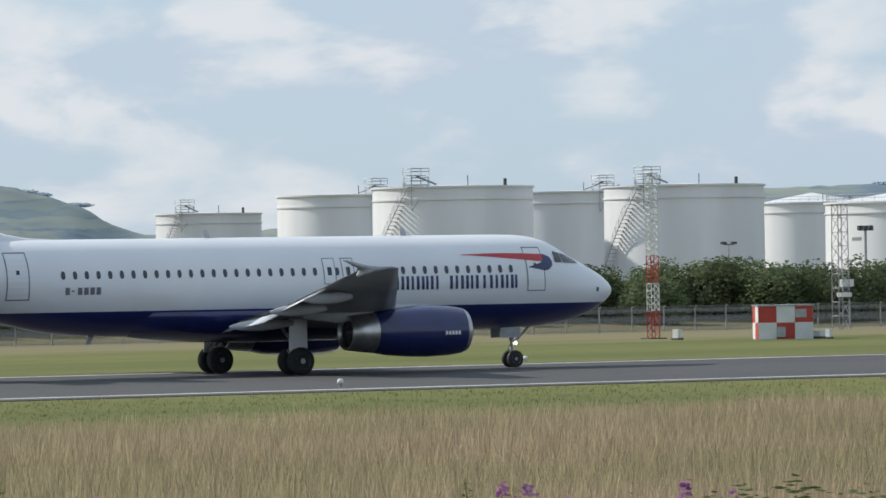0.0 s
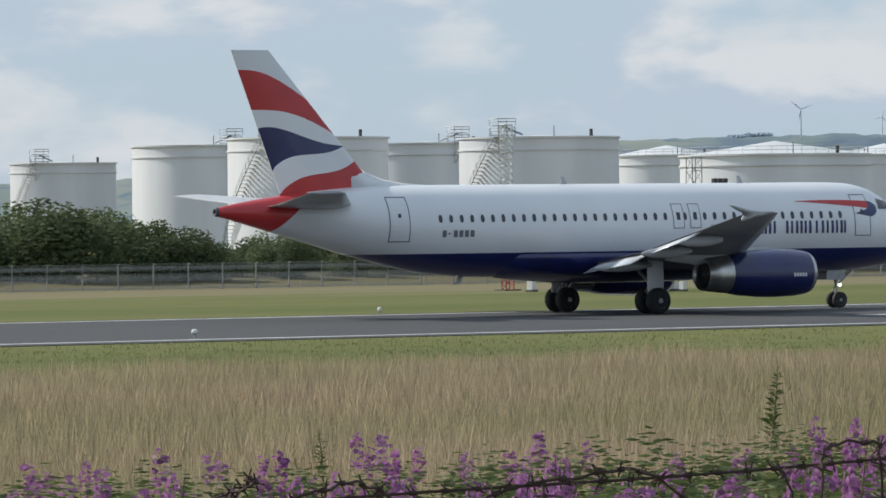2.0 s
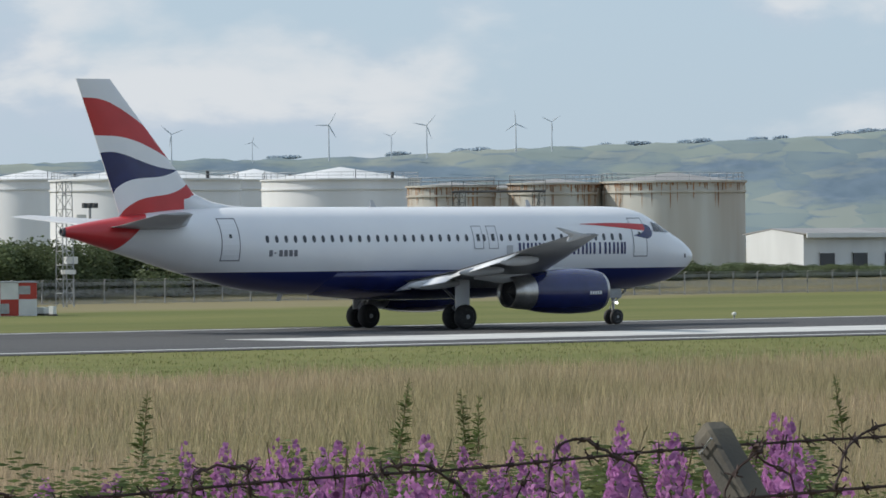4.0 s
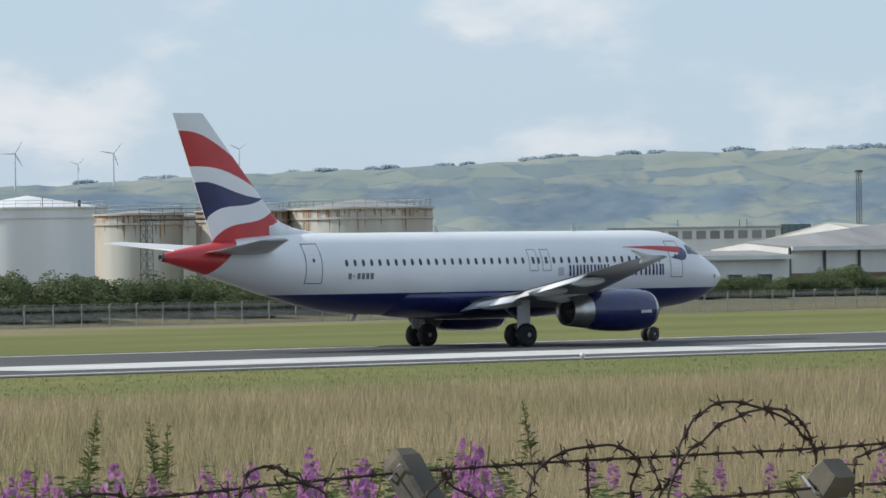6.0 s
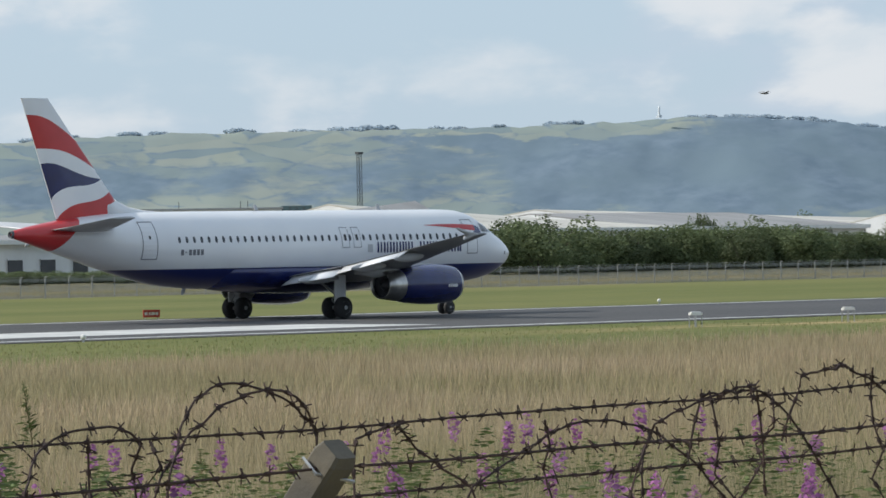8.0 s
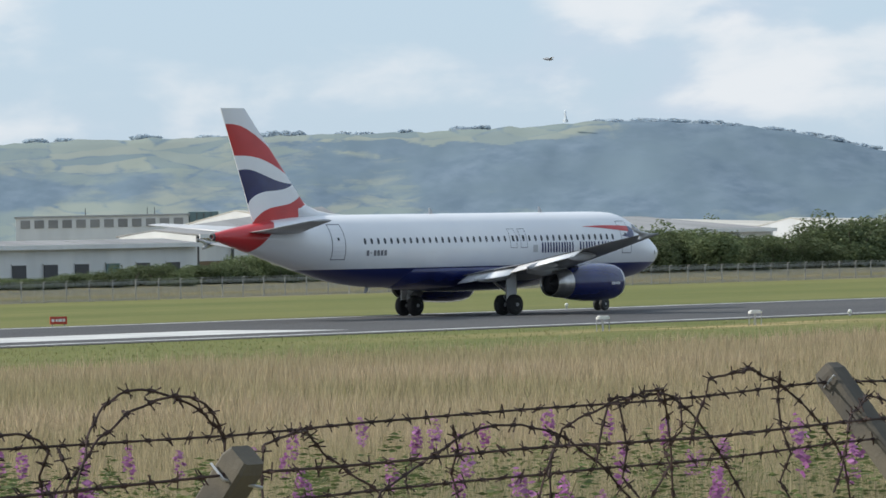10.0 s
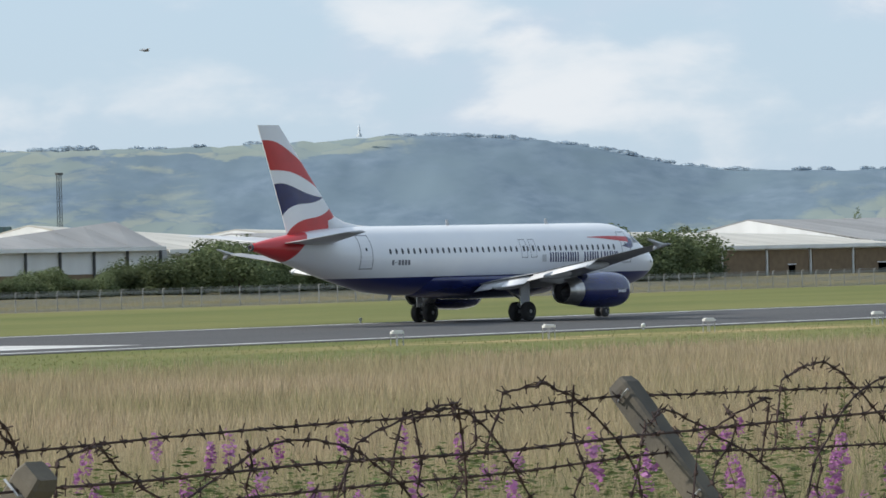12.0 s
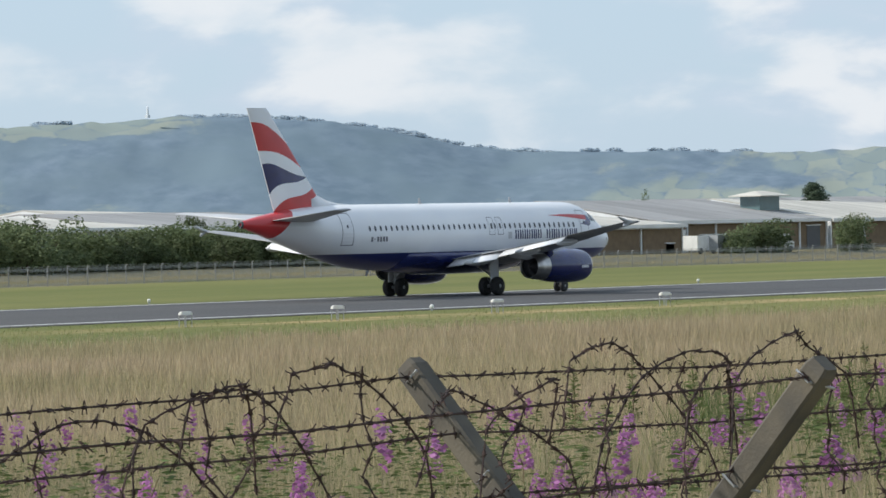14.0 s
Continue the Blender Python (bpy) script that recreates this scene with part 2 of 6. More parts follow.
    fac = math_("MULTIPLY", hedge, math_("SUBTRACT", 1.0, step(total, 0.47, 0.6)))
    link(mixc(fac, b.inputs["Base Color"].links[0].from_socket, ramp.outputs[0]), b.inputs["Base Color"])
    return m


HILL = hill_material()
# tree colour lifted to pale blue-grey: painted haze, also offsetting their shaded sides
WOODS = soften(material("woods_painted_haze", (0.52, 0.6, 0.66), 1.0, colour2=(0.45, 0.53, 0.6), scale=0.05, spec=0.0, island=0.2), 0.5)


def ground_material():
    """Grassland: mown green beside the runway, straw towards the fences, mixed by noise."""
    m = material("grass_ground", (0.135, 0.145, 0.05), 0.95, colour2=(0.175, 0.172, 0.065), scale=0.6, detail=6, colour3=(0.11, 0.125, 0.042), scale3=0.04, stretch=(0.35, 1, 1), bump=0.5, bump_scale=8, spec=0.1)
    t = m.node_tree
    b = t.nodes["Principled BSDF"]
    link = t.links.new
    tc = t.nodes.new("ShaderNodeTexCoord")
    sp = t.nodes.new("ShaderNodeSeparateXYZ")
    link(tc.outputs["Object"], sp.inputs[0])
    mp = t.nodes.new("ShaderNodeMapping")
    mp.inputs["Scale"].default_value = (0.2, 1, 1)
    link(tc.outputs["Object"], mp.inputs["Vector"])
    nz = t.nodes.new("ShaderNodeTexNoise")
    nz.inputs["Scale"].default_value, nz.inputs["Detail"].default_value = 0.12, 6
    link(mp.outputs["Vector"], nz.inputs["Vector"])
    sh = t.nodes.new("ShaderNodeMath")
    sh.operation = "MULTIPLY_ADD"
    sh.inputs[1].default_value = 70.0
    link(nz.outputs["Fac"], sh.inputs[0])
    west = t.nodes.new("ShaderNodeMapRange")
    west.inputs["From Min"].default_value, west.inputs["From Max"].default_value = 190.0, 270.0
    west.inputs["To Min"].default_value, west.inputs["To Max"].default_value = 34.0, 0.0
    link(sp.outputs["X"], west.inputs["Value"])
    both = t.nodes.new("ShaderNodeMath")
    verge = t.nodes.new("ShaderNodeMapRange")
    verge.inputs["From Min"].default_value, verge.inputs["From Max"].default_value = 215.0, 235.0
    link(sp.outputs["Y"], verge.inputs["Value"])
    part_ = t.nodes.new("ShaderNodeMath")
    part_.operation = "MULTIPLY"
    link(west.outputs[0], part_.inputs[0])
    link(verge.outputs[0], part_.inputs[1])
    link(part_.outputs[0], both.inputs[0])
    link(sp.outputs["Y"], both.inputs[1])
    link(both.outputs[0], sh.inputs[2])
    out_ = []
    for lo, hi in ((330.0, 342.0), (155.0, 149.0)):
        r = t.nodes.new("ShaderNodeMapRange")
        r.inputs["From Min"].default_value, r.inputs["From Max"].default_value = lo, hi
        link(sh.outputs[0], r.inputs["Value"])
        out_.append(r.outputs[0])
    mxm = t.nodes.new("ShaderNodeMath")
    mxm.operation = "MAXIMUM"
    link(out_[0], mxm.inputs[0])
    link(out_[1], mxm.inputs[1])
    mx = t.nodes.new("ShaderNodeMix")
    mx.data_type = "RGBA"
    link(mxm.outputs[0], mx.inputs["Factor"])
    link(b.inputs["Base Color"].links[0].from_socket, mx.inputs["A"])
    mx.inputs["B"].default_value = (0.2, 0.175, 0.1, 1)
    fac = None
    for socket, lo, hi in (("Y", 143.0, 146.0), ("Y", 152.0, 149.0), ("X", 150.0, 185.0)):
        r = t.nodes.new("ShaderNodeMapRange")
        r.inputs["From Min"].default_value, r.inputs["From Max"].default_value = lo, hi
        link(sp.outputs[socket], r.inputs["Value"])
        if fac is None:
            fac = r.outputs[0]
        else:
            n = t.nodes.new("ShaderNodeMath")
            n.operation = "MULTIPLY"
            link(fac, n.inputs[0])
            link(r.outputs[0], n.inputs[1])
            fac = n.outputs[0]
    patchy = t.nodes.new("ShaderNodeTexNoise")
    patchy.inputs["Scale"].default_value, patchy.inputs["Detail"].default_value = 0.5, 5
    link(mp.outputs["Vector"], patchy.inputs["Vector"])
    r = t.nodes.new("ShaderNodeMapRange")
    r.inputs["From Min"].default_value, r.inputs["From Max"].default_value = 0.4, 0.55
    link(patchy.outputs["Fac"], r.inputs["Value"])
    n = t.nodes.new("ShaderNodeMath")
    n.operation = "MULTIPLY"
    link(fac, n.inputs[0])
    link(r.outputs[0], n.inputs[1])
    dry = t.nodes.new("ShaderNodeMix")
    dry.data_type = "RGBA"
    link(n.outputs[0], dry.inputs["Factor"])
    link(mx.outputs["Result"], dry.inputs["A"])
    dry.inputs["B"].default_value = (0.33, 0.25, 0.13, 1)
    link(dry.outputs["Result"], b.inputs["Base Color"])
    return m


GROUND = ground_material()


# ---- mesh helpers ----
class Geo:
    """Collects vertices and faces, with a material slot per face."""

    def __init__(self):
        self.v, self.f, self.m = [], [], []

    def add(self, verts, faces, slot=0):
        o = len(self.v)
        self.v += [tuple(p) for p in verts]
        self.f += [tuple(i + o for i in f) for f in faces]
        self.m += [slot] * len(faces)
        return self

    def box(self, centre, size, slot=0, turn=0.0, chamfer=0.0):
        x, y, z = (s / 2 for s in size)
        c = min(chamfer, x, y)
        ring = [(x - c, y), (-x + c, y), (-x, y - c), (-x, -y + c), (-x + c, -y), (x - c, -y), (x, -y + c), (x, y - c)] if c else [(x, y), (-x, y), (-x, -y), (x, -y)]
        n = len(ring)
        ca, sa = cos(turn), sin(turn)
        vs = [(centre[0] + px * ca - py * sa, centre[1] + px * sa + py * ca, centre[2] + pz) for pz in (-z, z) for px, py in ring]
        fs = [tuple(reversed(range(n))), tuple(range(n, 2 * n))] + [(i, (i + 1) % n, n + (i + 1) % n, n + i) for i in range(n)]
        return self.add(vs, fs, slot)

    def tube(self, path, radius, sides=6, slot=0, caps=True):
        """A tube along a path; radius is a number or one for each point."""
        pts = [Vector(p) for p in path]
        n = len(pts)
        rs = radius if isinstance(radius, (list, tuple)) else [radius] * n
        vs, fs = [], []
        for i, p in enumerate(pts):
            d = (pts[min(i + 1, n - 1)] - pts[max(i - 1, 0)])
            d = d.normalized() if d.length > 1e-9 else Vector((0, 0, 1))
            ref = Vector((0, 0, 1)) if abs(d.z) < 0.9 else Vector((1, 0, 0))
            a = d.cross(ref).normalized()
            b = d.cross(a)
            vs += [p + (a * cos(2 * pi * k / sides) + b * sin(2 * pi * k / sides)) * rs[i] for k in range(sides)]
        for i in range(n - 1):
            for k in range(sides):
                fs.append((i * sides + k, i * sides + (k + 1) % sides, (i + 1) * sides + (k + 1) % sides, (i + 1) * sides + k))
        if caps:
            fs += [tuple(reversed(range(sides))), tuple(range((n - 1) * sides, n * sides))]
        return self.add(vs, fs, slot)

    def rings(self, rings, slot=0, caps=True, closed=True):
        """Skin between rings of equal length."""
        n = len(rings[0])
        vs = [p for r in rings for p in r]
        fs = []
        for i in range(len(rings) - 1):
            for k in range(n if closed else n - 1):
                fs.append((i * n + k, i * n + (k + 1) % n, (i + 1) * n + (k + 1) % n, (i + 1) * n + k))
        if caps:
            fs += [tuple(reversed(range(n))), tuple(range((len(rings) - 1) * n, len(rings) * n))]
        return self.add(vs, fs, slot)

    def mesh(self, name, mats, smooth=False):
        me = bpy.data.meshes.new(name)
        me.from_pydata(self.v, [], self.f)
        for m in mats if isinstance(mats, (list, tuple)) else [mats]:
            me.materials.append(m)
        me.polygons.foreach_set("material_index", self.m)
        if smooth:
            me.polygons.foreach_set("use_smooth", [True] * len(self.f))
        me.update()
        return me


def fix_normals(me):
    bm = bmesh.new()
    bm.from_mesh(me)
    bmesh.ops.recalc_face_normals(bm, faces=bm.faces)
    bm.to_mesh(me)
    bm.free()
    return me


def part(name, geo, mats, parent=None, label="", smooth=False, at=None):
    ob = new(name, fix_normals(geo.mesh(name, mats, smooth)))
    if parent:
        ob.parent = parent
    if at:
        ob.matrix_basis = at if isinstance(at, Matrix) else Matrix.Translation(at)
    if label:
        ob["label"] = label
    return ob


def thing(name, at, label, category, group="", kind=""):
    ob = new(name)
    ob.matrix_basis = at if isinstance(at, Matrix) else Matrix.Translation(at)
    return tagged(ob, label, category, group, kind)


def smooth01(x):
    x = min(1.0, max(0.0, x))
    return x * x * (3 - 2 * x)


def glide(knots, x):
    """Smooth curve through a few (x, value) knots."""
    if x <= knots[0][0]:
        return knots[0][1]
    for (a, va), (b, vb) in zip(knots, knots[1:]):
        if x <= b:
            return va + (vb - va) * smooth01((x - a) / (b - a))
    return knots[-1][1]


def spline(knots, x):
    """Catmull-Rom curve through (x, value) knots, held between its neighbours."""
    n = len(knots)
    if x <= knots[0][0]:
        return knots[0][1]
    if x >= knots[-1][0]:
        return knots[-1][1]
    i = max(k for k in range(n - 1) if knots[k][0] <= x)
    x0, y0 = knots[i]
    x1, y1 = knots[i + 1]

    def slope(k):
        if k in (0, n - 1):
            j = min(k, n - 2)
            return (knots[j + 1][1] - knots[j][1]) / (knots[j + 1][0] - knots[j][0])
        a = (knots[k][1] - knots[k - 1][1]) / (knots[k][0] - knots[k - 1][0])
        b = (knots[k + 1][1] - knots[k][1]) / (knots[k + 1][0] - knots[k][0])
        return 0 if a * b <= 0 else 2 * a * b / (a + b)
    h = x1 - x0
    s = (x - x0) / h
    m0, m1 = slope(i) * h, slope(i + 1) * h
    return (2 * s ** 3 - 3 * s * s + 1) * y0 + (s ** 3 - 2 * s * s + s) * m0 + (3 * s * s - 2 * s ** 3) * y1 + (s ** 3 - s * s) * m1


# ---- ground, runway, hills ----
BANK = [(-30, 2.3), (2.0, 2.3), (6.4, 1.65), (14, 1.45), (24, 1.15), (42, 0.2), (58, 0.0)]


def ground_z(x, y):
    z = glide(BANK, y)
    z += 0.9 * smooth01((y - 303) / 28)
    if y < 60:
        z += 0.12 * noise.noise((x * 0.09, y * 0.09, 3.1)) * smooth01((60 - y) / 20)
    return z


def ground():
    xs = [-5000, -2000, -800, -300, -120] + [-60 + 3 * i for i in range(90)] + [260, 400, 700, 1200, 2200, 5000]
    ys = [-5000, -1000, -200, -40] + [-20 + 2 * i for i in range(42)] + [70, 90, 120, 150, 200, 260, 290, 303, 308, 313, 318, 323, 328, 333, 400, 600, 1000, 2000, 5000]
    g = Geo()
    n = len(xs)
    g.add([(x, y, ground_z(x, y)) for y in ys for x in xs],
          [(j * n + i, j * n + i + 1, (j + 1) * n + i + 1, (j + 1) * n + i) for j in range(len(ys) - 1) for i in range(n - 1)])
    tagged(part("ground", g, GROUND, smooth=True), "mown green and straw-coloured airfield grass ground", "grass", kind="structure")


RWY_NEAR, RWY_FAR = 158.5, 200.5


def runway():
    g = Geo().box((300, (RWY_NEAR + RWY_FAR) / 2, 0.0), (2600, RWY_FAR - RWY_NEAR, 0.06))
    tagged(part("runway", g, ASPHALT), "dark grey asphalt runway with white edge lines", "runway", kind="structure")
    for y, w, x0, x1 in ((161.2, 0.9, -900, 1500), (198.4, 0.9, -900, 1500)):
        g = Geo().box(((x0 + x1) / 2, y, 0.032), (x1 - x0, w, 0.012))
        tagged(part("runway_edge_line", g, PAINT), "worn white painted runway edge line", "road marking", kind="structure")
    for y in (172.0,):
        g = Geo().box((152, y, 0.032), (54, 9.5, 0.012))
        tagged(part("runway_aiming_marking", g, PAINT), "broad worn white aiming-point bar on the runway", "road marking", kind="structure")


RIDGE = [(12, 1.15), (18, 1.45), (21.5, 1.42), (22.6, 1.36), (23.7, 1.2), (24.7, 0.95), (25.6, 0.58), (27, 0.62), (30, 0.85), (33, 1.0), (37, 1.05), (39, 1.14), (41.3, 1.19),
         (43, 1.29), (44.7, 1.32), (47, 1.32), (48.6, 1.36), (50.2, 1.41), (51.2, 1.35), (52.0, 1.25), (52.8, 1.07), (53.7, 0.93), (55.4, 0.905), (56.8, 0.855), (58.2, 0.905), (62, 1.0), (72, 0.7), (80, 0.3)]


def hills():
    """The far ridge: a slope that rises from the plain to the skyline."""
    g = Geo()
    azs = [12 + 0.12 * i for i in range(568)]
    steps = [i / 22 for i in range(23)]
    for a in azs:
        top = 4 + 4200 * tan(radians(spline(RIDGE, a)))
        for s in steps:
            d = 3930 + 270 * s
            z = top * (0.12 * s + 0.88 * s ** 1.25) - 2 + (3.0 * sin(pi * s)) * noise.noise((a * 0.8, s * 3, 0.5)) * 3 + 1.6 * noise.noise((a * 5, s * 14, 2.5)) * (s > 0)
            if s == 1:
                z += 1.5 * noise.noise((a * 6, 1.7, 0))
            g.v.append(tuple(spot(a, d, z)))
        g.v.append(tuple(spot(a, 4450, top * 0.5)))
    n = len(steps) + 1
    g.add([], [])
    for i in range(len(azs) - 1):
        for k in range(n - 1):
            g.f.append((i * n + k, (i + 1) * n + k, (i + 1) * n + k + 1, i * n + k + 1))
            g.m.append(0)
    tagged(part("backdrop_hills", g, HILL, smooth=True), "blue-green hills with fields, hedges and woods, haze painted into their colours", "hills", kind="structure")


def leaf_cloud(rng, lobes, count, size, flat=0.6):
    """Small leaf quads scattered over the shells of a few lobes (x, y, z, rx, ry, rz)."""
    lob = np.array(lobes, float)
    w = lob[:, 3] * lob[:, 5]
    pick = rng.choice(len(lob), count, p=w / w.sum())
    d = rng.normal(size=(count, 3))
    d /= np.linalg.norm(d, axis=1)[:, None]
    rad = rng.uniform(0.62, 1.06, count)[:, None]
    c = lob[pick, :3] + d * lob[pick, 3:] * rad
    nrm = d + rng.normal(size=(count, 3)) * 0.7
    nrm /= np.linalg.norm(nrm, axis=1)[:, None]
    ref = np.tile([0.0, 0.0, 1.0], (count, 1))
    a = np.cross(nrm, ref)
    a /= np.linalg.norm(a, axis=1)[:, None] + 1e-9
    b = np.cross(nrm, a)
    s = size * rng.uniform(0.6, 1.4, count)[:, None]
    q = np.stack([c - a * s, c - b * s * flat, c + a * s, c + b * s * flat], 1).reshape(-1, 3)
    return q


def quads_mesh(name, pts, mat):
    me = bpy.data.meshes.new(name)
    n = len(pts) // 4
    me.from_pydata(pts.tolist(), [], np.arange(n * 4).reshape(n, 4).tolist())
    me.materials.append(mat)
    return me


def tris_mesh(name, pts, mat):
    me = bpy.data.meshes.new(name)
    n = len(pts) // 3
    me.from_pydata(pts.tolist(), [], np.arange(n * 3).reshape(n, 3).tolist())
    me.materials.append(mat)
    return me


def hill_woods():
    """Tree clumps on the skyline and hedge trees on the far slope."""
    rng = np.random.default_rng(5)
    lobes = []
    for az, w, h in ((46.0, 17, 9), (46.3, 12, 8), (43.75, 9, 5), (44.6, 6, 3), (44.8, 5, 3), (48.5, 8, 4), (47.7, 7, 3), (38.1, 16, 5), (40.0, 9, 4), (41.3, 8, 4), (41.6, 7, 4), (51.0, 14, 3), (50.5, 18, 3),
                     (49.9, 12, 3), (54.5, 6, 4), (55.2, 7, 3), (55.5, 6, 3), (56.2, 10, 3), (22.9, 14, 4), (23.6, 12, 4), (36.0, 12, 3), (34.2, 12, 3), (42.4, 6, 3), (42.8, 6, 3)):
        for k in range(4):
            a = az + rng.uniform(-1, 1) * w / 4200 * 57
            p = spot(a, 4222, 4 + 4200 * tan(radians(spline(RIDGE, a))) - h * 0.25)
            lobes.append((*p, w * 0.55, w * 0.5, h * rng.uniform(0.3, 0.6)))
    for i in range(70):
        a = rng.uniform(51.0, 54.0) if i < 30 else rng.uniform(22, 58)
        p = spot(a, 4216, 4 + 4200 * tan(radians(spline(RIDGE, a))) - rng.uniform(1.0, 2.5))
        lobes.append((*p, rng.uniform(4, 16), 6, rng.uniform(1.5, 3.0)))
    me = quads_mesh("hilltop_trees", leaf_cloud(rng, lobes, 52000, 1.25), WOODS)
    tagged(new("hilltop_trees", me), "tree clumps along the far hilltop, painted pale blue-grey for haze", "trees", kind="stuff")


ground()
runway()
hills()
hill_woods()


# ---- the airliner ----
# its own space: x forward from the main gear, y to port, z up from the runway
BELLY = [(-19.86, 4.56), (-19.6, 4.5), (-18.2, 4.12), (-16, 3.5), (-13, 2.68), (-9.5, 1.95), (-6.5, 1.75), (11.5, 1.73), (13.2, 1.78), (14.6, 1.92), (15.8, 2.16), (16.7, 2.5), (17.3, 2.86), (17.6, 3.13), (17.71, 3.32)]
CROWN = [(-19.86, 4.94), (-19.6, 5.0), (-18.2, 5.25), (-16, 5.55), (-13, 5.8), (-10, 5.87), (11.3, 5.87), (12.8, 5.84), (13.8, 5.68), (14.5, 5.4), (15.3, 4.95), (16.0, 4.6), (16.8, 4.2), (17.3, 3.86), (17.6, 3.58), (17.71, 3.42)]
HALF = [(-19.86, 0.2), (-19.6, 0.26), (-18.2, 0.58), (-16, 1.06), (-13, 1.6), (-9.5, 1.92), (-6.5, 1.975), (11.0, 1.975), (12.8, 1.92), (14.2, 1.72), (15.4, 1.42), (16.4, 1.05), (17.2, 0.62), (17.55, 0.33), (17.71, 0.06)]


def side_y(x, z):
    """Half width of the fuselage at a station and height."""
    lo, hi, a = spline(BELLY, x), spline(CROWN, x), spline(HALF, x)
    k = (z - (lo + hi) / 2) / ((hi - lo) / 2)
    return a * sqrt(max(0.0, 1 - k * k))


def livery_material():
    """White above, navy below the cheat line, red tail cone."""
    m = material("fuselage_livery", (0.78, 0.79, 0.8), 0.28, colour2=(0.74, 0.75, 0.77), scale=0.7, colour3=(0.7, 0.71, 0.74), scale3=0.15, coat=0.3)
    t = m.node_tree
    b = t.nodes["Principled BSDF"]
    link = t.links.new
    tc = t.nodes.new("ShaderNodeTexCoord")
    sp = t.nodes.new("ShaderNodeSeparateXYZ")
    link(tc.outputs["Object"], sp.inputs[0])

    def math_(op, a, c):
        n = t.nodes.new("ShaderNodeMath")
        n.operation = op
        for i, v in enumerate((a, c)):
            if isinstance(v, float):
                n.inputs[i].default_value = v
            else:
                link(v, n.inputs[i])
        return n.outputs[0]

    def mixc(fac, a, c):
        n = t.nodes.new("ShaderNodeMix")
        n.data_type = "RGBA"
        link(fac, n.inputs["Factor"])
        link(a, n.inputs["A"])
        n.inputs["B"].default_value = c
        return n.outputs["Result"]
    low = math_("LESS_THAN", sp.outputs["Z"], 2.83)
    col = mixc(low, b.inputs["Base Color"].links[0].from_socket, (0.012, 0.02, 0.11, 1))
    lean = math_("MULTIPLY_ADD", sp.outputs["Z"], -1.07)
    lean.node.inputs[2].default_value = 0.0
    edge = math_("ADD", sp.outputs["X"], lean)
    tail = math_("LESS_THAN", edge, -21.5)
    col = mixc(tail, col, (0.5, 0.03, 0.035, 1))
    link(col, b.inputs["Base Color"])
    return m


LIVERY = livery_material()
OUTLINE = material("door_outline_grey", (0.16, 0.165, 0.19), 0.5)
CABIN = material("cabin_window", (0.06, 0.065, 0.08), 0.2)


def patch(name, outline, mat, parent, side=-1, lift=0.012, label="", rows=1):
    """A thin painted or fitted shape on the fuselage skin; outline is a list of (x, z), as an even strip: first half below, second half above, running back."""
    n = len(outline) // 2
    low, high = outline[:n], list(reversed(outline[n:]))
    g = Geo()
    ring = []
    for k in range(rows + 1):
        s = k / rows
        for (x0, z0), (x1, z1) in zip(low, high):
            x, z = x0 + (x1 - x0) * s, z0 + (z1 - z0) * s
            ring.append((x, side * (side_y(x, z) + lift), z))
    g.add(ring, [(k * n + i, k * n + i + 1, (k + 1) * n + i + 1, (k + 1) * n + i) for k in range(rows) for i in range(n - 1)])
    return part(name, g, mat, parent, label)


def panel(x0, x1, z0, z1, cols=2):
    xs = [x0 + (x1 - x0) * i / cols for i in range(cols + 1)]
    return [(x, z0) for x in xs] + [(x, z1) for x in reversed(xs)]


def aerofoil(le, te, z, thick, n=9):
    """A closed section ring in the x-z plane, leading edge at le."""
    ring = []
    for i in range(n):
        s = i / (n - 1)
        t = thick * (2.4 * sqrt(s) * (1 - s) + 0.02) * 0.62
        ring.append((le + (te - le) * s, z + t))
    for i in range(n - 2, 0, -1):
        s = i / (n - 1)
        t = thick * (2.4 * sqrt(s) * (1 - s) + 0.02) * 0.42
        ring.append((le + (te - le) * s, z - t))
    return ring


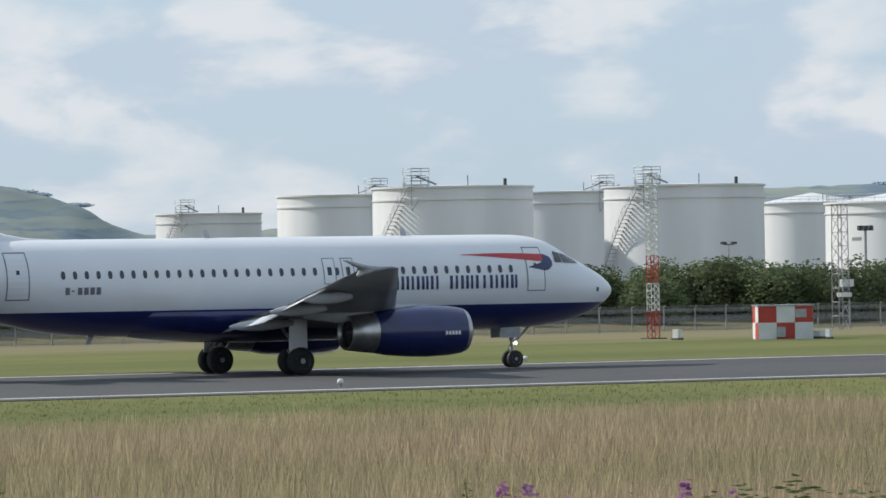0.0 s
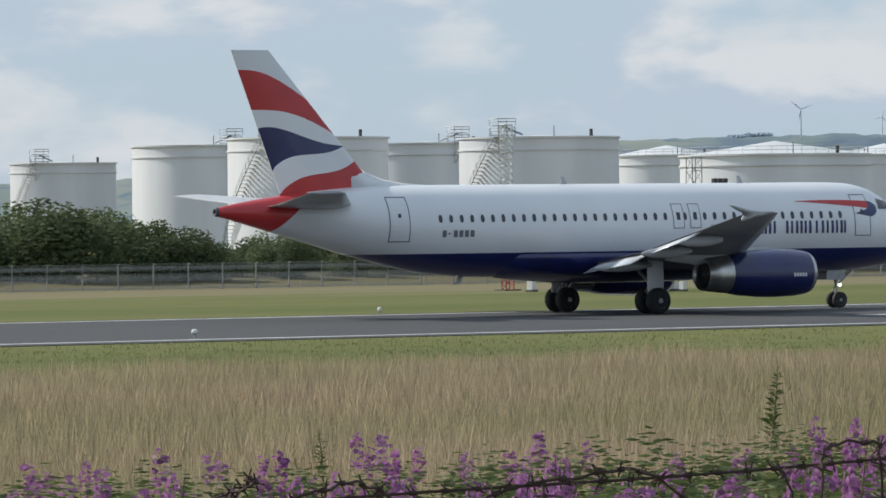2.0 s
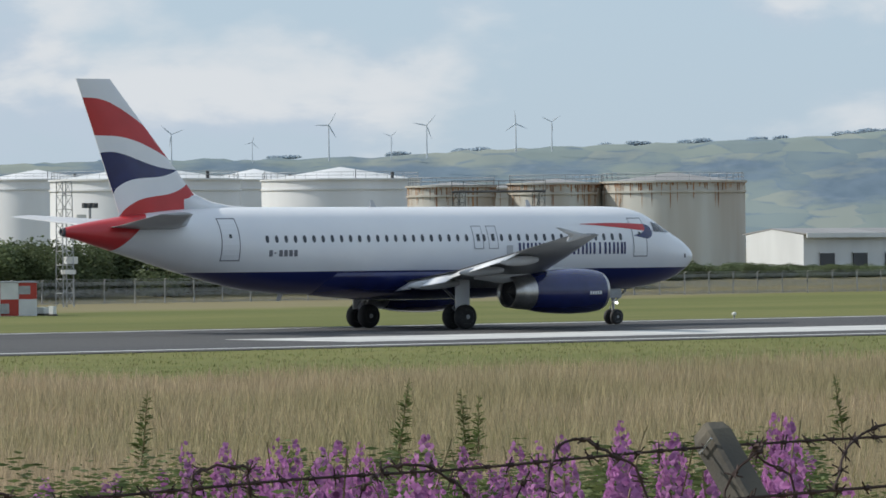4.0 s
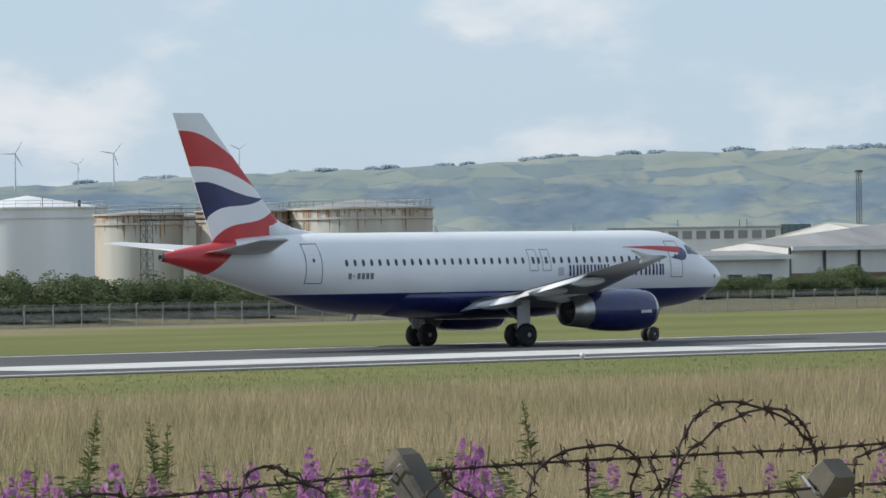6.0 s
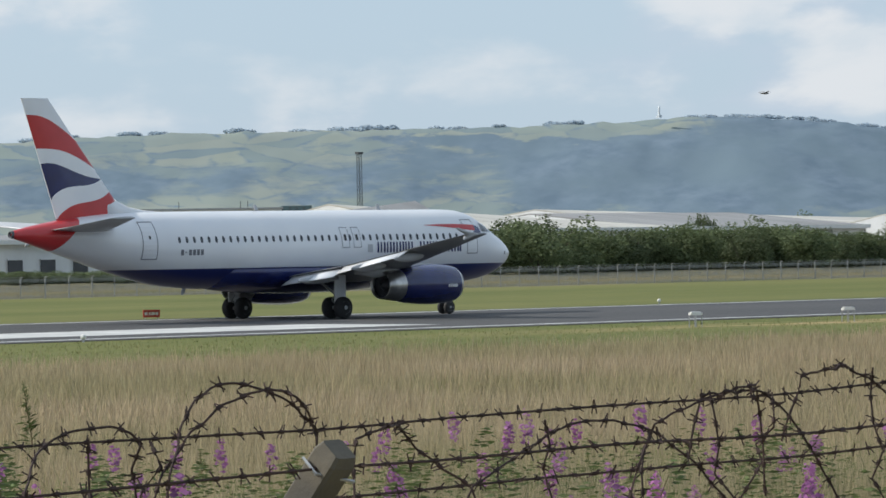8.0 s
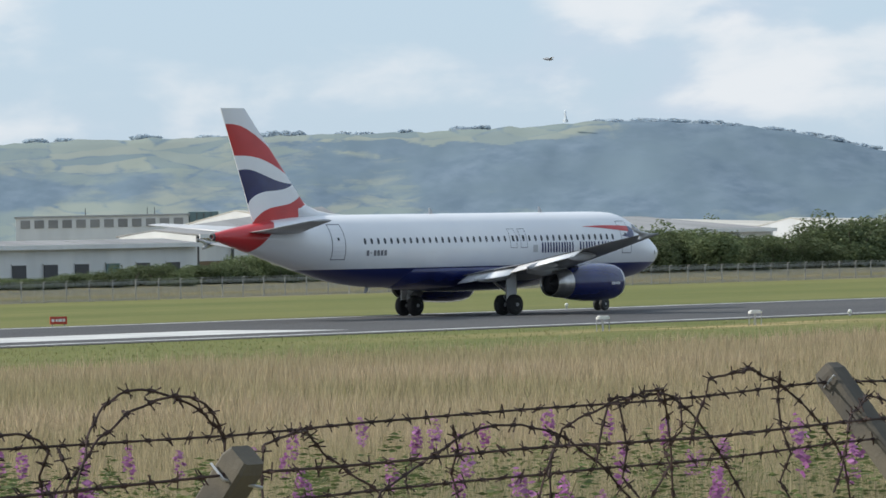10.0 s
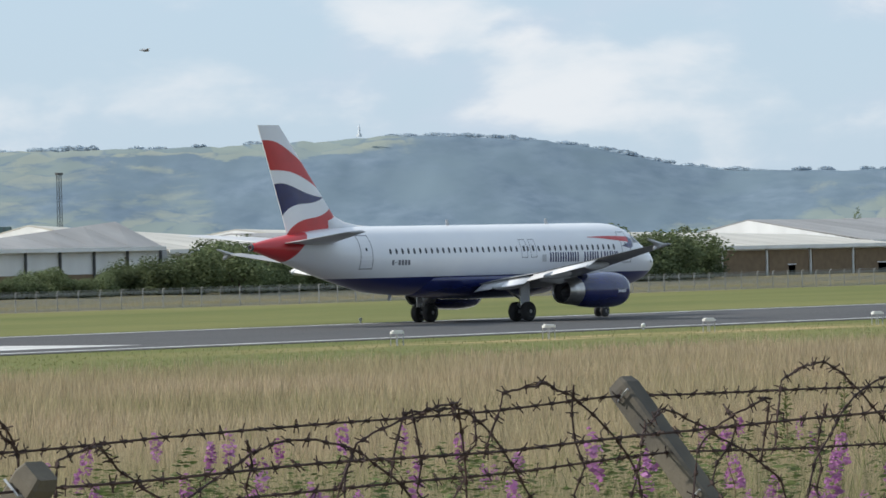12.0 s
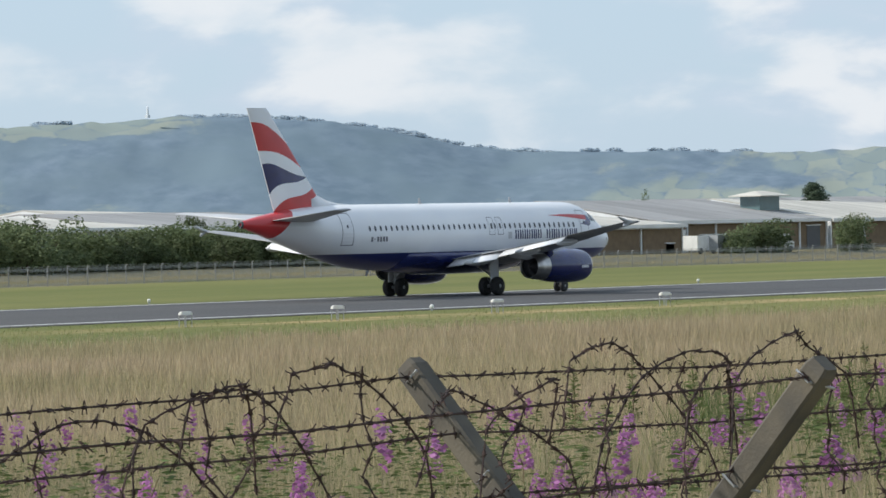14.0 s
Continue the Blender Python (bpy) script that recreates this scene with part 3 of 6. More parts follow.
def wing(plane, side):
    g = Geo()
    rings = []
    for f, le, te, z, th in ((1.2, 6.3, -1.9, 2.25, 0.95), (2.3, 5.6, -1.95, 2.32, 0.85), (6.2, 3.5, -1.95, 2.84, 0.46), (11.0, 1.0, -2.75, 3.56, 0.27), (16.6, -1.95, -3.6, 4.42, 0.12)):
        rings.append([(x, side * f, zz) for x, zz in aerofoil(le, te, z, th)])
    g.rings(rings)
    w = part("wing", g, WINGGREY, plane, "swept grey wing", smooth=True)
    # flap panels along the trailing edge
    for y0, y1, xa, xb, za, zb in ((2.4, 6.1, -1.85, -1.85, 2.33, 2.7), (6.3, 11.6, -1.9, -2.8, 2.84, 3.62)):
        g = Geo()
        droop = radians(24)
        rings = []
        for y, xt, zt in ((y0, xa, za), (y1, xb, zb)):
            hinge = xt + 0.3
            sect = aerofoil(0.0, -1.35 + 0.035 * (y - 2.4), 0.0, 0.12)
            rings.append([(hinge + x * cos(droop) + zz * sin(droop), side * y, zt + 0.06 + x * sin(droop) + zz * cos(droop)) for x, zz in sect])
        g.rings(rings)
        part("flap", g, WHITE, w, "pale flap on the trailing edge", smooth=True)
    for y, xt, zt, ln_ in ((4.2, -1.6, 2.4, 3.0), (8.2, -2.1, 3.02, 2.6), (11.4, -2.6, 3.5, 2.2)):
        g = Geo()
        ring = []
        for i in range(7):
            s = i / 6
            r = 0.24 * sqrt(max(0.0, sin(pi * (0.05 + 0.93 * s))))
            ring.append([(xt + 1.3 - ln_ * s, side * y + r * 0.6 * cos(k * pi / 4), zt - 0.18 - 0.12 * s + r * sin(k * pi / 4)) for k in range(8)])
        g.rings(ring)
        part("flap_track_fairing", g, GREY, w, smooth=True)
    g = Geo()
    rings = []
    for z, le, te in ((4.1, -3.75, -3.9), (4.25, -3.1, -3.85), (4.42, -2.4, -3.75), (4.56, -3.3, -4.1), (4.76, -4.2, -4.5)):
        rings.append([(le, side * 16.65, z), ((le + te) / 2, side * 16.72, z), (te, side * 16.66, z), ((le + te) / 2, side * 16.58, z)])
    g.rings(rings)
    part("wingtip_fence", g, GREY, w, "grey arrow-shaped wingtip fence", smooth=True)


def engine(plane, side):
    cx, cz = side * 5.75, 1.78

    def ring(x, r, zoff=0.0):
        return [(x, cx + r * cos(2 * pi * k / 32), cz + zoff + r * 1.0 * sin(2 * pi * k / 32)) for k in range(32)]
    g = Geo()
    g.rings([ring(x, r) for x, r in ((2.55, 0.86), (3.2, 0.98), (4.2, 1.06), (5.2, 1.09), (6.2, 1.05), (6.75, 0.97))], caps=False)
    e = part("engine", g, NAVY, plane, "glossy navy blue engine nacelle", smooth=True)
    g = Geo()
    g.rings([ring(x, r) for x, r in ((6.75, 0.97), (6.95, 0.9), (7.0, 0.84), (6.92, 0.79), (6.3, 0.78))], caps=False)
    part("intake_lip", g, STEEL, e, "bright metal intake lip", smooth=True)
    g = Geo()
    g.rings([ring(x, r) for x, r in ((2.56, 0.87), (2.0, 0.82), (1.35, 0.74), (1.33, 0.71), (1.6, 0.7))], caps=False)
    part("exhaust_nozzle", g, STEEL, e, "bare metal exhaust nozzle", smooth=True)
    g = Geo()
    g.rings([ring(x, r) for x, r in ((6.3, 0.78), (6.25, 0.3), (6.55, 0.02))], caps=False)
    part("fan", g, DARKGREY, e, smooth=True)
    g = Geo()
    g.rings([ring(x, r) for x, r in ((1.6, 0.7), (1.95, 0.66), (2.0, 0.4), (1.7, 0.3), (1.35, 0.03))], caps=False)
    part("exhaust_cone", g, DARKGREY, e, smooth=True)
    g = Geo()
    g.rings([[(x, cx + dy, z) for x, dy, z in ((x0, -w, z0), (x0, w, z0), (x0, w, z1), (x0, -w, z1))] for x0, w, z0, z1 in ((5.2, 0.1, 2.75, 2.9), (3.4, 0.22, 2.6, 2.95), (1.0, 0.2, 2.2, 2.75), (-0.6, 0.06, 2.4, 2.7))])
    part("pylon", g, GREY, e, smooth=True)
    g = Geo()
    for i in range(5):
        x = 5.55 + i * 0.15
        g.add([(x, cx + side * 1.085, 1.62), (x + 0.11, cx + side * 1.085, 1.62), (x + 0.11, cx + side * 1.09, 1.78), (x, cx + side * 1.09, 1.78)], [(0, 1, 2, 3)])
    part("maker_mark", g, WHITE, e, "small white bars")


def wheel(plane, name, x, y, r, width):
    """A wheel about its own axle, so that it can roll."""
    g = Geo()
    prof = [(-width / 2, r * 0.6), (-width / 2, r * 0.86), (-width * 0.36, r * 0.97), (0, r), (width * 0.36, r * 0.97), (width / 2, r * 0.86), (width / 2, r * 0.6)]
    g.rings([[(rr * cos(2 * pi * k / 28), yy, rr * sin(2 * pi * k / 28)) for k in range(28)] for yy, rr in prof])
    w = part(name, g, TYRE, plane, "black aircraft tyre on a grey rim", smooth=True, at=(x, y, r + 0.03))
    g = Geo()
    for s in (-1, 1):
        g.rings([[(rr * cos(2 * pi * k / 20), s * yy, rr * sin(2 * pi * k / 20)) for k in range(20)] for rr, yy in ((r * 0.6, width * 0.5 + 0.004), (r * 0.5, width * 0.38), (r * 0.22, width * 0.4), (r * 0.18, width * 0.56), (0.01, width * 0.57))], caps=False)
        for k in range(6):
            a = k * pi / 3
            g.box((r * 0.36 * cos(a), s * width * 0.41, r * 0.36 * sin(a)), (r * 0.1, 0.03, r * 0.1))
    part("rim", g, GALV, w, "grey metal rim")
    return w


def fin_x(u, z):
    te = -19.1 + (11.76 - z) * 0.375
    le = -17.26 + (11.76 - z) * 0.875
    return te + (le - te) * u


def fin(plane):
    """The tail fin, in strips that follow the painted waves."""
    # height at the trailing and at the leading edge, the bend of the wave, and the paint below it
    bands = [((11.76, 11.76, 1, 0), 0), ((10.9, 9.6, 3.2, 0), 1), ((9.17, 8.14, 3.4, 0), 0), ((8.37, 7.6, 1.5, 0.12), 2), ((6.48, 7.58, 0.55, 0.1), 0), ((5.5, 6.94, 0.7, 0.12), 1), ((5.0, 6.35, 8, 0), 0), ((3.6, 5.1, 1, 0), 0)]

    def z_at(pair, u):
        return pair[0] + (pair[1] - pair[0]) * u ** pair[2] + pair[3] * sin(2 * pi * u)
    g = Geo()
    cols = 26
    for side in (-1, 1):
        for (p, slot), (q, _) in zip(bands, bands[1:]):
            for i in range(cols):
                cells = []
                for sub in range(4):
                    quad = []
                    for uu, s in ((i, sub), (i + 1, sub), (i + 1, sub + 1), (i, sub + 1)):
                        u = uu / cols
                        za, zb = z_at(p, u), z_at(q, u)
                        z = za + (zb - za) * s / 4
                        th = 0.02 + 0.26 * sqrt(max(0.0, 1 - u)) * u ** 0.7 * (1.3 - 0.06 * z)
                        quad.append((fin_x(u, z), side * (th + 0.004), z))
                    cells.append(quad)
                for quad in cells:
                    g.add(quad, [(0, 1, 2, 3)], slot)
    # leading edge, trailing edge and tip
    for u in (0.0, 1.0):
        for k in range(20):
            z0, z1 = 11.76 - k * 0.31, 11.76 - (k + 1) * 0.31
            g.add([(fin_x(u, z0), -0.024, z0), (fin_x(u, z0), 0.024, z0), (fin_x(u, z1), 0.024, z1), (fin_x(u, z1), -0.024, z1)], [(0, 1, 2, 3)], 0)
    tip = [(fin_x(u, 11.76), s * (0.024 + 0.26 * sqrt(1 - u) * u ** 0.7 * 0.6), 11.76) for s, us in ((1, (0, 0.3, 0.6, 0.9, 1)), (-1, (1, 0.9, 0.6, 0.3, 0))) for u in us]
    g.add(tip, [tuple(range(len(tip)))], 0)
    f = part("tail_fin", g, [WHITE, RED, NAVY], plane, "white tail fin with red and navy waving bands")
    g = Geo()
    ring = []
    for x, z1, w in ((-9.2, 5.86, 0.03), (-10.6, 5.95, 0.08), (-11.6, 6.12, 0.12), (-12.5, 6.45, 0.12), (-13.25, 6.95, 0.1)):
        ring.append([(x, -w * 1.8, 5.6), (x, -w, (5.7 + z1) / 2), (x, 0, z1), (x, w, (5.7 + z1) / 2), (x, w * 1.8, 5.6)])
    g.rings(ring)
    part("dorsal_fairing", g, WHITE, f, smooth=True)
    return f


def tailplane(plane, side):
    g = Geo()
    g.rings([[(x, side * y, zz) for x, zz in aerofoil(le, te, z, th)] for y, le, te, z, th in ((0.5, -13.6, -17.7, 4.95, 0.42), (1.4, -14.0, -17.8, 5.02, 0.38), (6.2, -17.0, -18.75, 5.5, 0.14))])
    part("tailplane", g, GREY, plane, "grey horizontal tailplane", smooth=True)


def airliner():
    plane = thing("airliner", pose(96.85, 191.81, 0.0), "white twin-jet airliner with navy belly rolling along the runway", "airplane")
    # fuselage
    xs = [17.71, 17.68, 17.6, 17.45, 17.2, 16.9, 16.5, 16.1, 15.7, 15.3, 14.9, 14.5, 14.1, 13.7, 13.2, 12.6, 11.9, 11.2] + [11.0 - i for i in range(18)] + [-7 - 0.6 * i for i in range(21)] + [-19.3, -19.6, -19.86]
    g = Geo()
    rings = []
    for x in xs:
        lo, hi, a = spline(BELLY, x), spline(CROWN, x), spline(HALF, x)
        zc, b = (lo + hi) / 2, (hi - lo) / 2
        rings.append([(x, a * cos(2 * pi * k / 64), zc + b * sin(2 * pi * k / 64)) for k in range(64)])
    g.rings(rings)
    part("fuselage", g, LIVERY, plane, "white fuselage with a navy belly and red tail cone", smooth=True)
    g = Geo()
    g.rings([[(x, r * cos(k * pi / 8), 4.75 + r * sin(k * pi / 8)) for k in range(16)] for x, r in ((-19.8, 0.21), (-19.98, 0.18), (-19.98, 0.12), (-19.6, 0.1))])
    part("exhaust_tip", g, DARKGREY, plane, "dark tail exhaust", smooth=True)
    # belly fairing where the wings join
    g = Geo()
    rings = []
    for x, w, lo in ((7.0, 1.5, 1.74), (6.0, 2.0, 1.55), (4.0, 2.25, 1.42), (0.0, 2.3, 1.4), (-3.0, 2.2, 1.45), (-5.0, 1.9, 1.6), (-6.4, 1.4, 1.78)):
        rings.append([(x, w * cos(a), 2.75 + (2.75 - lo) * sin(a)) for a in [pi + pi * k / 16 for k in range(17)]])
    g.rings(rings)
    part("belly_fairing", g, NAVY, plane, smooth=True)
    for side in (-1, 1):
        wing(plane, side)
        engine(plane, side)
        tailplane(plane, side)
    fin(plane)
    # cabin windows, doors, markings on both sides
    for side in (-1, 1):
        for i in range(41):
            x = 11.55 - i * 0.533
            if abs(x - 2.66) < 0.3 or abs(x - 3.56) < 0.3:
                continue
            o = [(x - 0.065, 4.21), (x, 4.18), (x + 0.065, 4.21), (x + 0.095, 4.3), (x + 0.095, 4.42), (x + 0.065, 4.51), (x, 4.54), (x - 0.065, 4.51), (x - 0.095, 4.42), (x - 0.095, 4.3)]
            g = Geo().add([(a, side * (side_y(a, z) + 0.014), z) for a, z in o], [tuple(range(10))])
            part("window", g, CABIN, plane)
        for x0, x1, z0, z1, th in ((12.4, 13.25, 3.42, 5.25, 0.045), (-12.2, -11.3, 3.4, 5.3, 0.05), (2.4, 2.92, 3.85, 4.9, 0.035), (3.3, 3.82, 3.85, 4.9, 0.035)):
            d = patch("door", panel(x0, x1, z0, z1, 4), WHITE, plane, side, 0.012, "white cabin door in a grey outline", rows=8)
            for o, rows in ((panel(x0 - th, x0 + 0.0, z0, z1, 1), 8), (panel(x1, x1 + th, z0, z1, 1), 8), (panel(x0 - th, x1 + th, z0 - th, z0, 4), 1), (panel(x0 - th, x1 + th, z1, z1 + th, 4), 1)):
                patch("door_outline", o, OUTLINE, d, side, 0.015, rows=rows)
            if z1 - z0 < 1.5:
                patch("door_window", panel((x0 + x1) / 2 - 0.1, (x0 + x1) / 2 + 0.1, 4.2, 4.54), GLASS, d, side, 0.02)
            else:
                patch("door_window", panel((x0 + x1) / 2 - 0.07, (x0 + x1) / 2 + 0.07, 4.42, 4.6), GLASS, d, side, 0.02)
        # flying ribbon mark on the nose: plain red and blue shapes
        top = [(9.2 + 4.1 * i / 12, 5.0 - 0.02 * i / 12 + 0.05 * sin(i / 12 * pi)) for i in range(13)]
        low = [(9.2 + 4.1 * i / 12, 4.98 - 0.34 * (i / 12) ** 1.3) for i in range(13)]
        patch("ribbon_red", low + list(reversed(top)), RED, plane, side, 0.018, "red ribbon shape", rows=3)
        c = [(13.3 + 0.5 * sin(a), 4.62 + 0.36 * cos(a)) for a in [pi * k / 10 for k in range(11)]]
        inner = [(13.3 + 0.1 * sin(pi * k / 10) - 0.09 * k, 4.66 + 0.02 * cos(pi * k / 10) - 0.022 * k) for k in range(11)]
        patch("ribbon_blue", inner + list(reversed(c)), NAVY, plane, side, 0.018, "blue ribbon shape", rows=3)
        # airline title: plain dark bars of the letters' size
        widths = [0.42, 0.4, 0.16, 0.42, 0.16, 0.36, 0.44, -0.34, 0.46, 0.16, 0.4, 0.62, 0.46, 0.42, 0.34]
        x = 5.1
        for w in widths:
            if w > 0:
                for o in (panel(x, x + min(0.14, w), 3.52, 4.1, 1), panel(x + w * 0.6, x + w * 0.6 + 0.12, 3.52, 4.1, 1)):
                    patch("title_bar", o, NAVY, plane, side, 0.02, rows=2)
                    if w < 0.2:
                        break
            x += abs(w) + 0.085
        x = -9.7
        for k in range(6):
            patch("registration_bar", panel(x, x + (0.2 if k != 1 else 0.12), 3.55 if k != 1 else 3.68, 3.85 if k != 1 else 3.74, 1), OUTLINE, plane, side, 0.02)
            x -= -0.28
        patch("crest", panel(4.35, 4.75, 3.55, 3.98, 2), GREY, plane, side, 0.018, "small grey crest")
        # flight deck windows
        for pts in ([(13.95, 4.62), (14.4, 4.6), (14.42, 5.02), (14.0, 5.1)], [(14.46, 4.6), (14.95, 4.57), (14.86, 4.92), (14.48, 5.02)], [(15.0, 4.57), (15.55, 4.56), (15.3, 4.78), (14.92, 4.92)]):
            g = Geo()
            q = [Vector((a, z, 0)) for a, z in pts]
            for j in range(7):
                for i in range(7):
                    w = q[0].lerp(q[1], i / 6).lerp(q[3].lerp(q[2], i / 6), j / 6)
                    g.v.append((w.x, side * (side_y(w.x, w.y) + 0.03), w.y))
            g.add([], [])
            g.f = [(j * 7 + i, j * 7 + i + 1, j * 7 + i + 8, j * 7 + i + 7) for j in range(6) for i in range(6)]
            g.m = [0] * 36
            part("cockpit_window", g, GLASS, plane, "dark cockpit window")
        patch("nose_port", panel(16.35, 16.5, 3.3, 3.5), DARKGREY, plane, side, 0.02)
    # nose gear
    g = Geo()
    g.tube([(12.55, 0, 2.2), (12.62, 0, 1.2)], 0.11, 10).tube([(12.62, 0, 1.25), (12.64, 0, 0.4)], 0.07, 10).tube([(12.64, -0.34, 0.41), (12.64, 0.34, 0.41)], 0.06, 8)
    g.tube([(12.6, 0, 1.0), (13.7, 0, 2.0)], 0.05, 8).tube([(12.64, 0, 0.6), (12.4, 0, 0.85), (12.58, 0, 1.1)], 0.035, 6)
    for s in (-1, 1):
        g.box((12.3, s * 0.42, 1.62), (1.0, 0.03, 0.55))
    nose_gear = part("nose_gear_leg", g, GALV, plane, "grey nose gear leg with doors")
    g = Geo()
    for s in (-1, 1):
        g.rings([[(x, s * 0.13 + r * cos(k * pi / 5), 1.1 + r * sin(k * pi / 5)) for k in range(10)] for x, r in ((12.66, 0.03), (12.76, 0.08), (12.78, 0.075))])
    part("taxi_light", g, LAMP, nose_gear, "lit taxi light")
    wheels = []
    for s in (-1, 1):
        wheels.append((wheel(plane, "nose_wheel", 12.64, s * 0.25, 0.38, 0.22), 0.38))
        g = Geo()
        g.tube([(0.1, s * 3.75, 2.4), (0.02, s * 3.8, 1.3)], 0.16, 10).tube([(0.02, s * 3.8, 1.35), (0, s * 3.8, 0.6)], 0.1, 10)
        g.tube([(0, s * 3.35, 0.615), (0, s * 4.25, 0.615)], 0.09, 8).tube([(0.0, s * 3.75, 1.3), (0.0, s * 2.4, 2.1)], 0.07, 8)
        g.tube([(-0.05, s * 3.8, 0.75), (-0.4, s * 3.8, 1.05), (-0.08, s * 3.8, 1.4)], 0.045, 6)
        leg = part("main_gear_leg", g, GALV, plane, "grey main gear leg")
        g = Geo()
        g.rings([[(-0.42, s * 4.02, z), (0.42, s * 4.02, z), (0.42, s * 4.07, z), (-0.42, s * 4.07, z)] for z in (0.95, 1.5, 2.5)])
        part("gear_door", g, WHITE, leg, "pale gear door")
        for d in (-0.46, 0.46):
            wheels.append((wheel(plane, "main_wheel", 0, s * 3.8 + d, 0.585, 0.42), 0.585))
    # aerials and lights
    g = Geo()
    for x in (7.5, -2.0):
        g = Geo()
        g.rings([[(x, -0.02, 5.8), (x - 0.35, -0.02, 5.8), (x - 0.35, 0.02, 5.8), (x, 0.02, 5.8)], [(x - 0.22, -0.01, 6.2), (x - 0.4, -0.01, 6.2), (x - 0.4, 0.01, 6.2), (x - 0.22, 0.01, 6.2)]])
        part("blade_aerial", g, GREY, plane)
    g = Geo()
    g.rings([[(-7.4, -0.02, 2.0), (-7.75, -0.02, 2.0), (-7.75, 0.02, 2.0), (-7.4, 0.02, 2.0)], [(-7.75, -0.01, 1.45), (-7.95, -0.01, 1.45), (-7.95, 0.01, 1.45), (-7.75, 0.01, 1.45)]])
    part("blade_aerial", g, GREY, plane)
    return plane, wheels


AIRLINER, WHEELS = airliner()


# ---- fuel depot ----
def lattice(g, p, z0, z1, w0, w1, bays, r, slot=lambda k: 0):
    """Four legs with zigzag bracing."""
    for k in range(bays):
        a, b = k / bays, (k + 1) / bays
        za, zb, wa, wb = z0 + (z1 - z0) * a, z0 + (z1 - z0) * b, w0 + (w1 - w0) * a, w0 + (w1 - w0) * b
        ca = [(p[0] + sx * wa / 2, p[1] + sy * wa / 2, za) for sx, sy in ((1, 1), (-1, 1), (-1, -1), (1, -1))]
        cb = [(p[0] + sx * wb / 2, p[1] + sy * wb / 2, zb) for sx, sy in ((1, 1), (-1, 1), (-1, -1), (1, -1))]
        for i in range(4):
            g.tube([ca[i], cb[i]], r, 4, slot(k), False)
            g.tube([ca[i], cb[(i + 1) % 4]], r * 0.6, 4, slot(k), False)
            g.tube([cb[i], cb[(i + 1) % 4]], r * 0.6, 4, slot(k), False)


def railing(g, pts, h=1.1, r=0.035):
    for z in (h, h * 0.55):
        g.tube([(x, y, zz + z) for x, y, zz in pts], r, 4, 0, False)
    for x, y, z in pts:
        g.tube([(x, y, z), (x, y, z + h)], r, 4, 0, False)


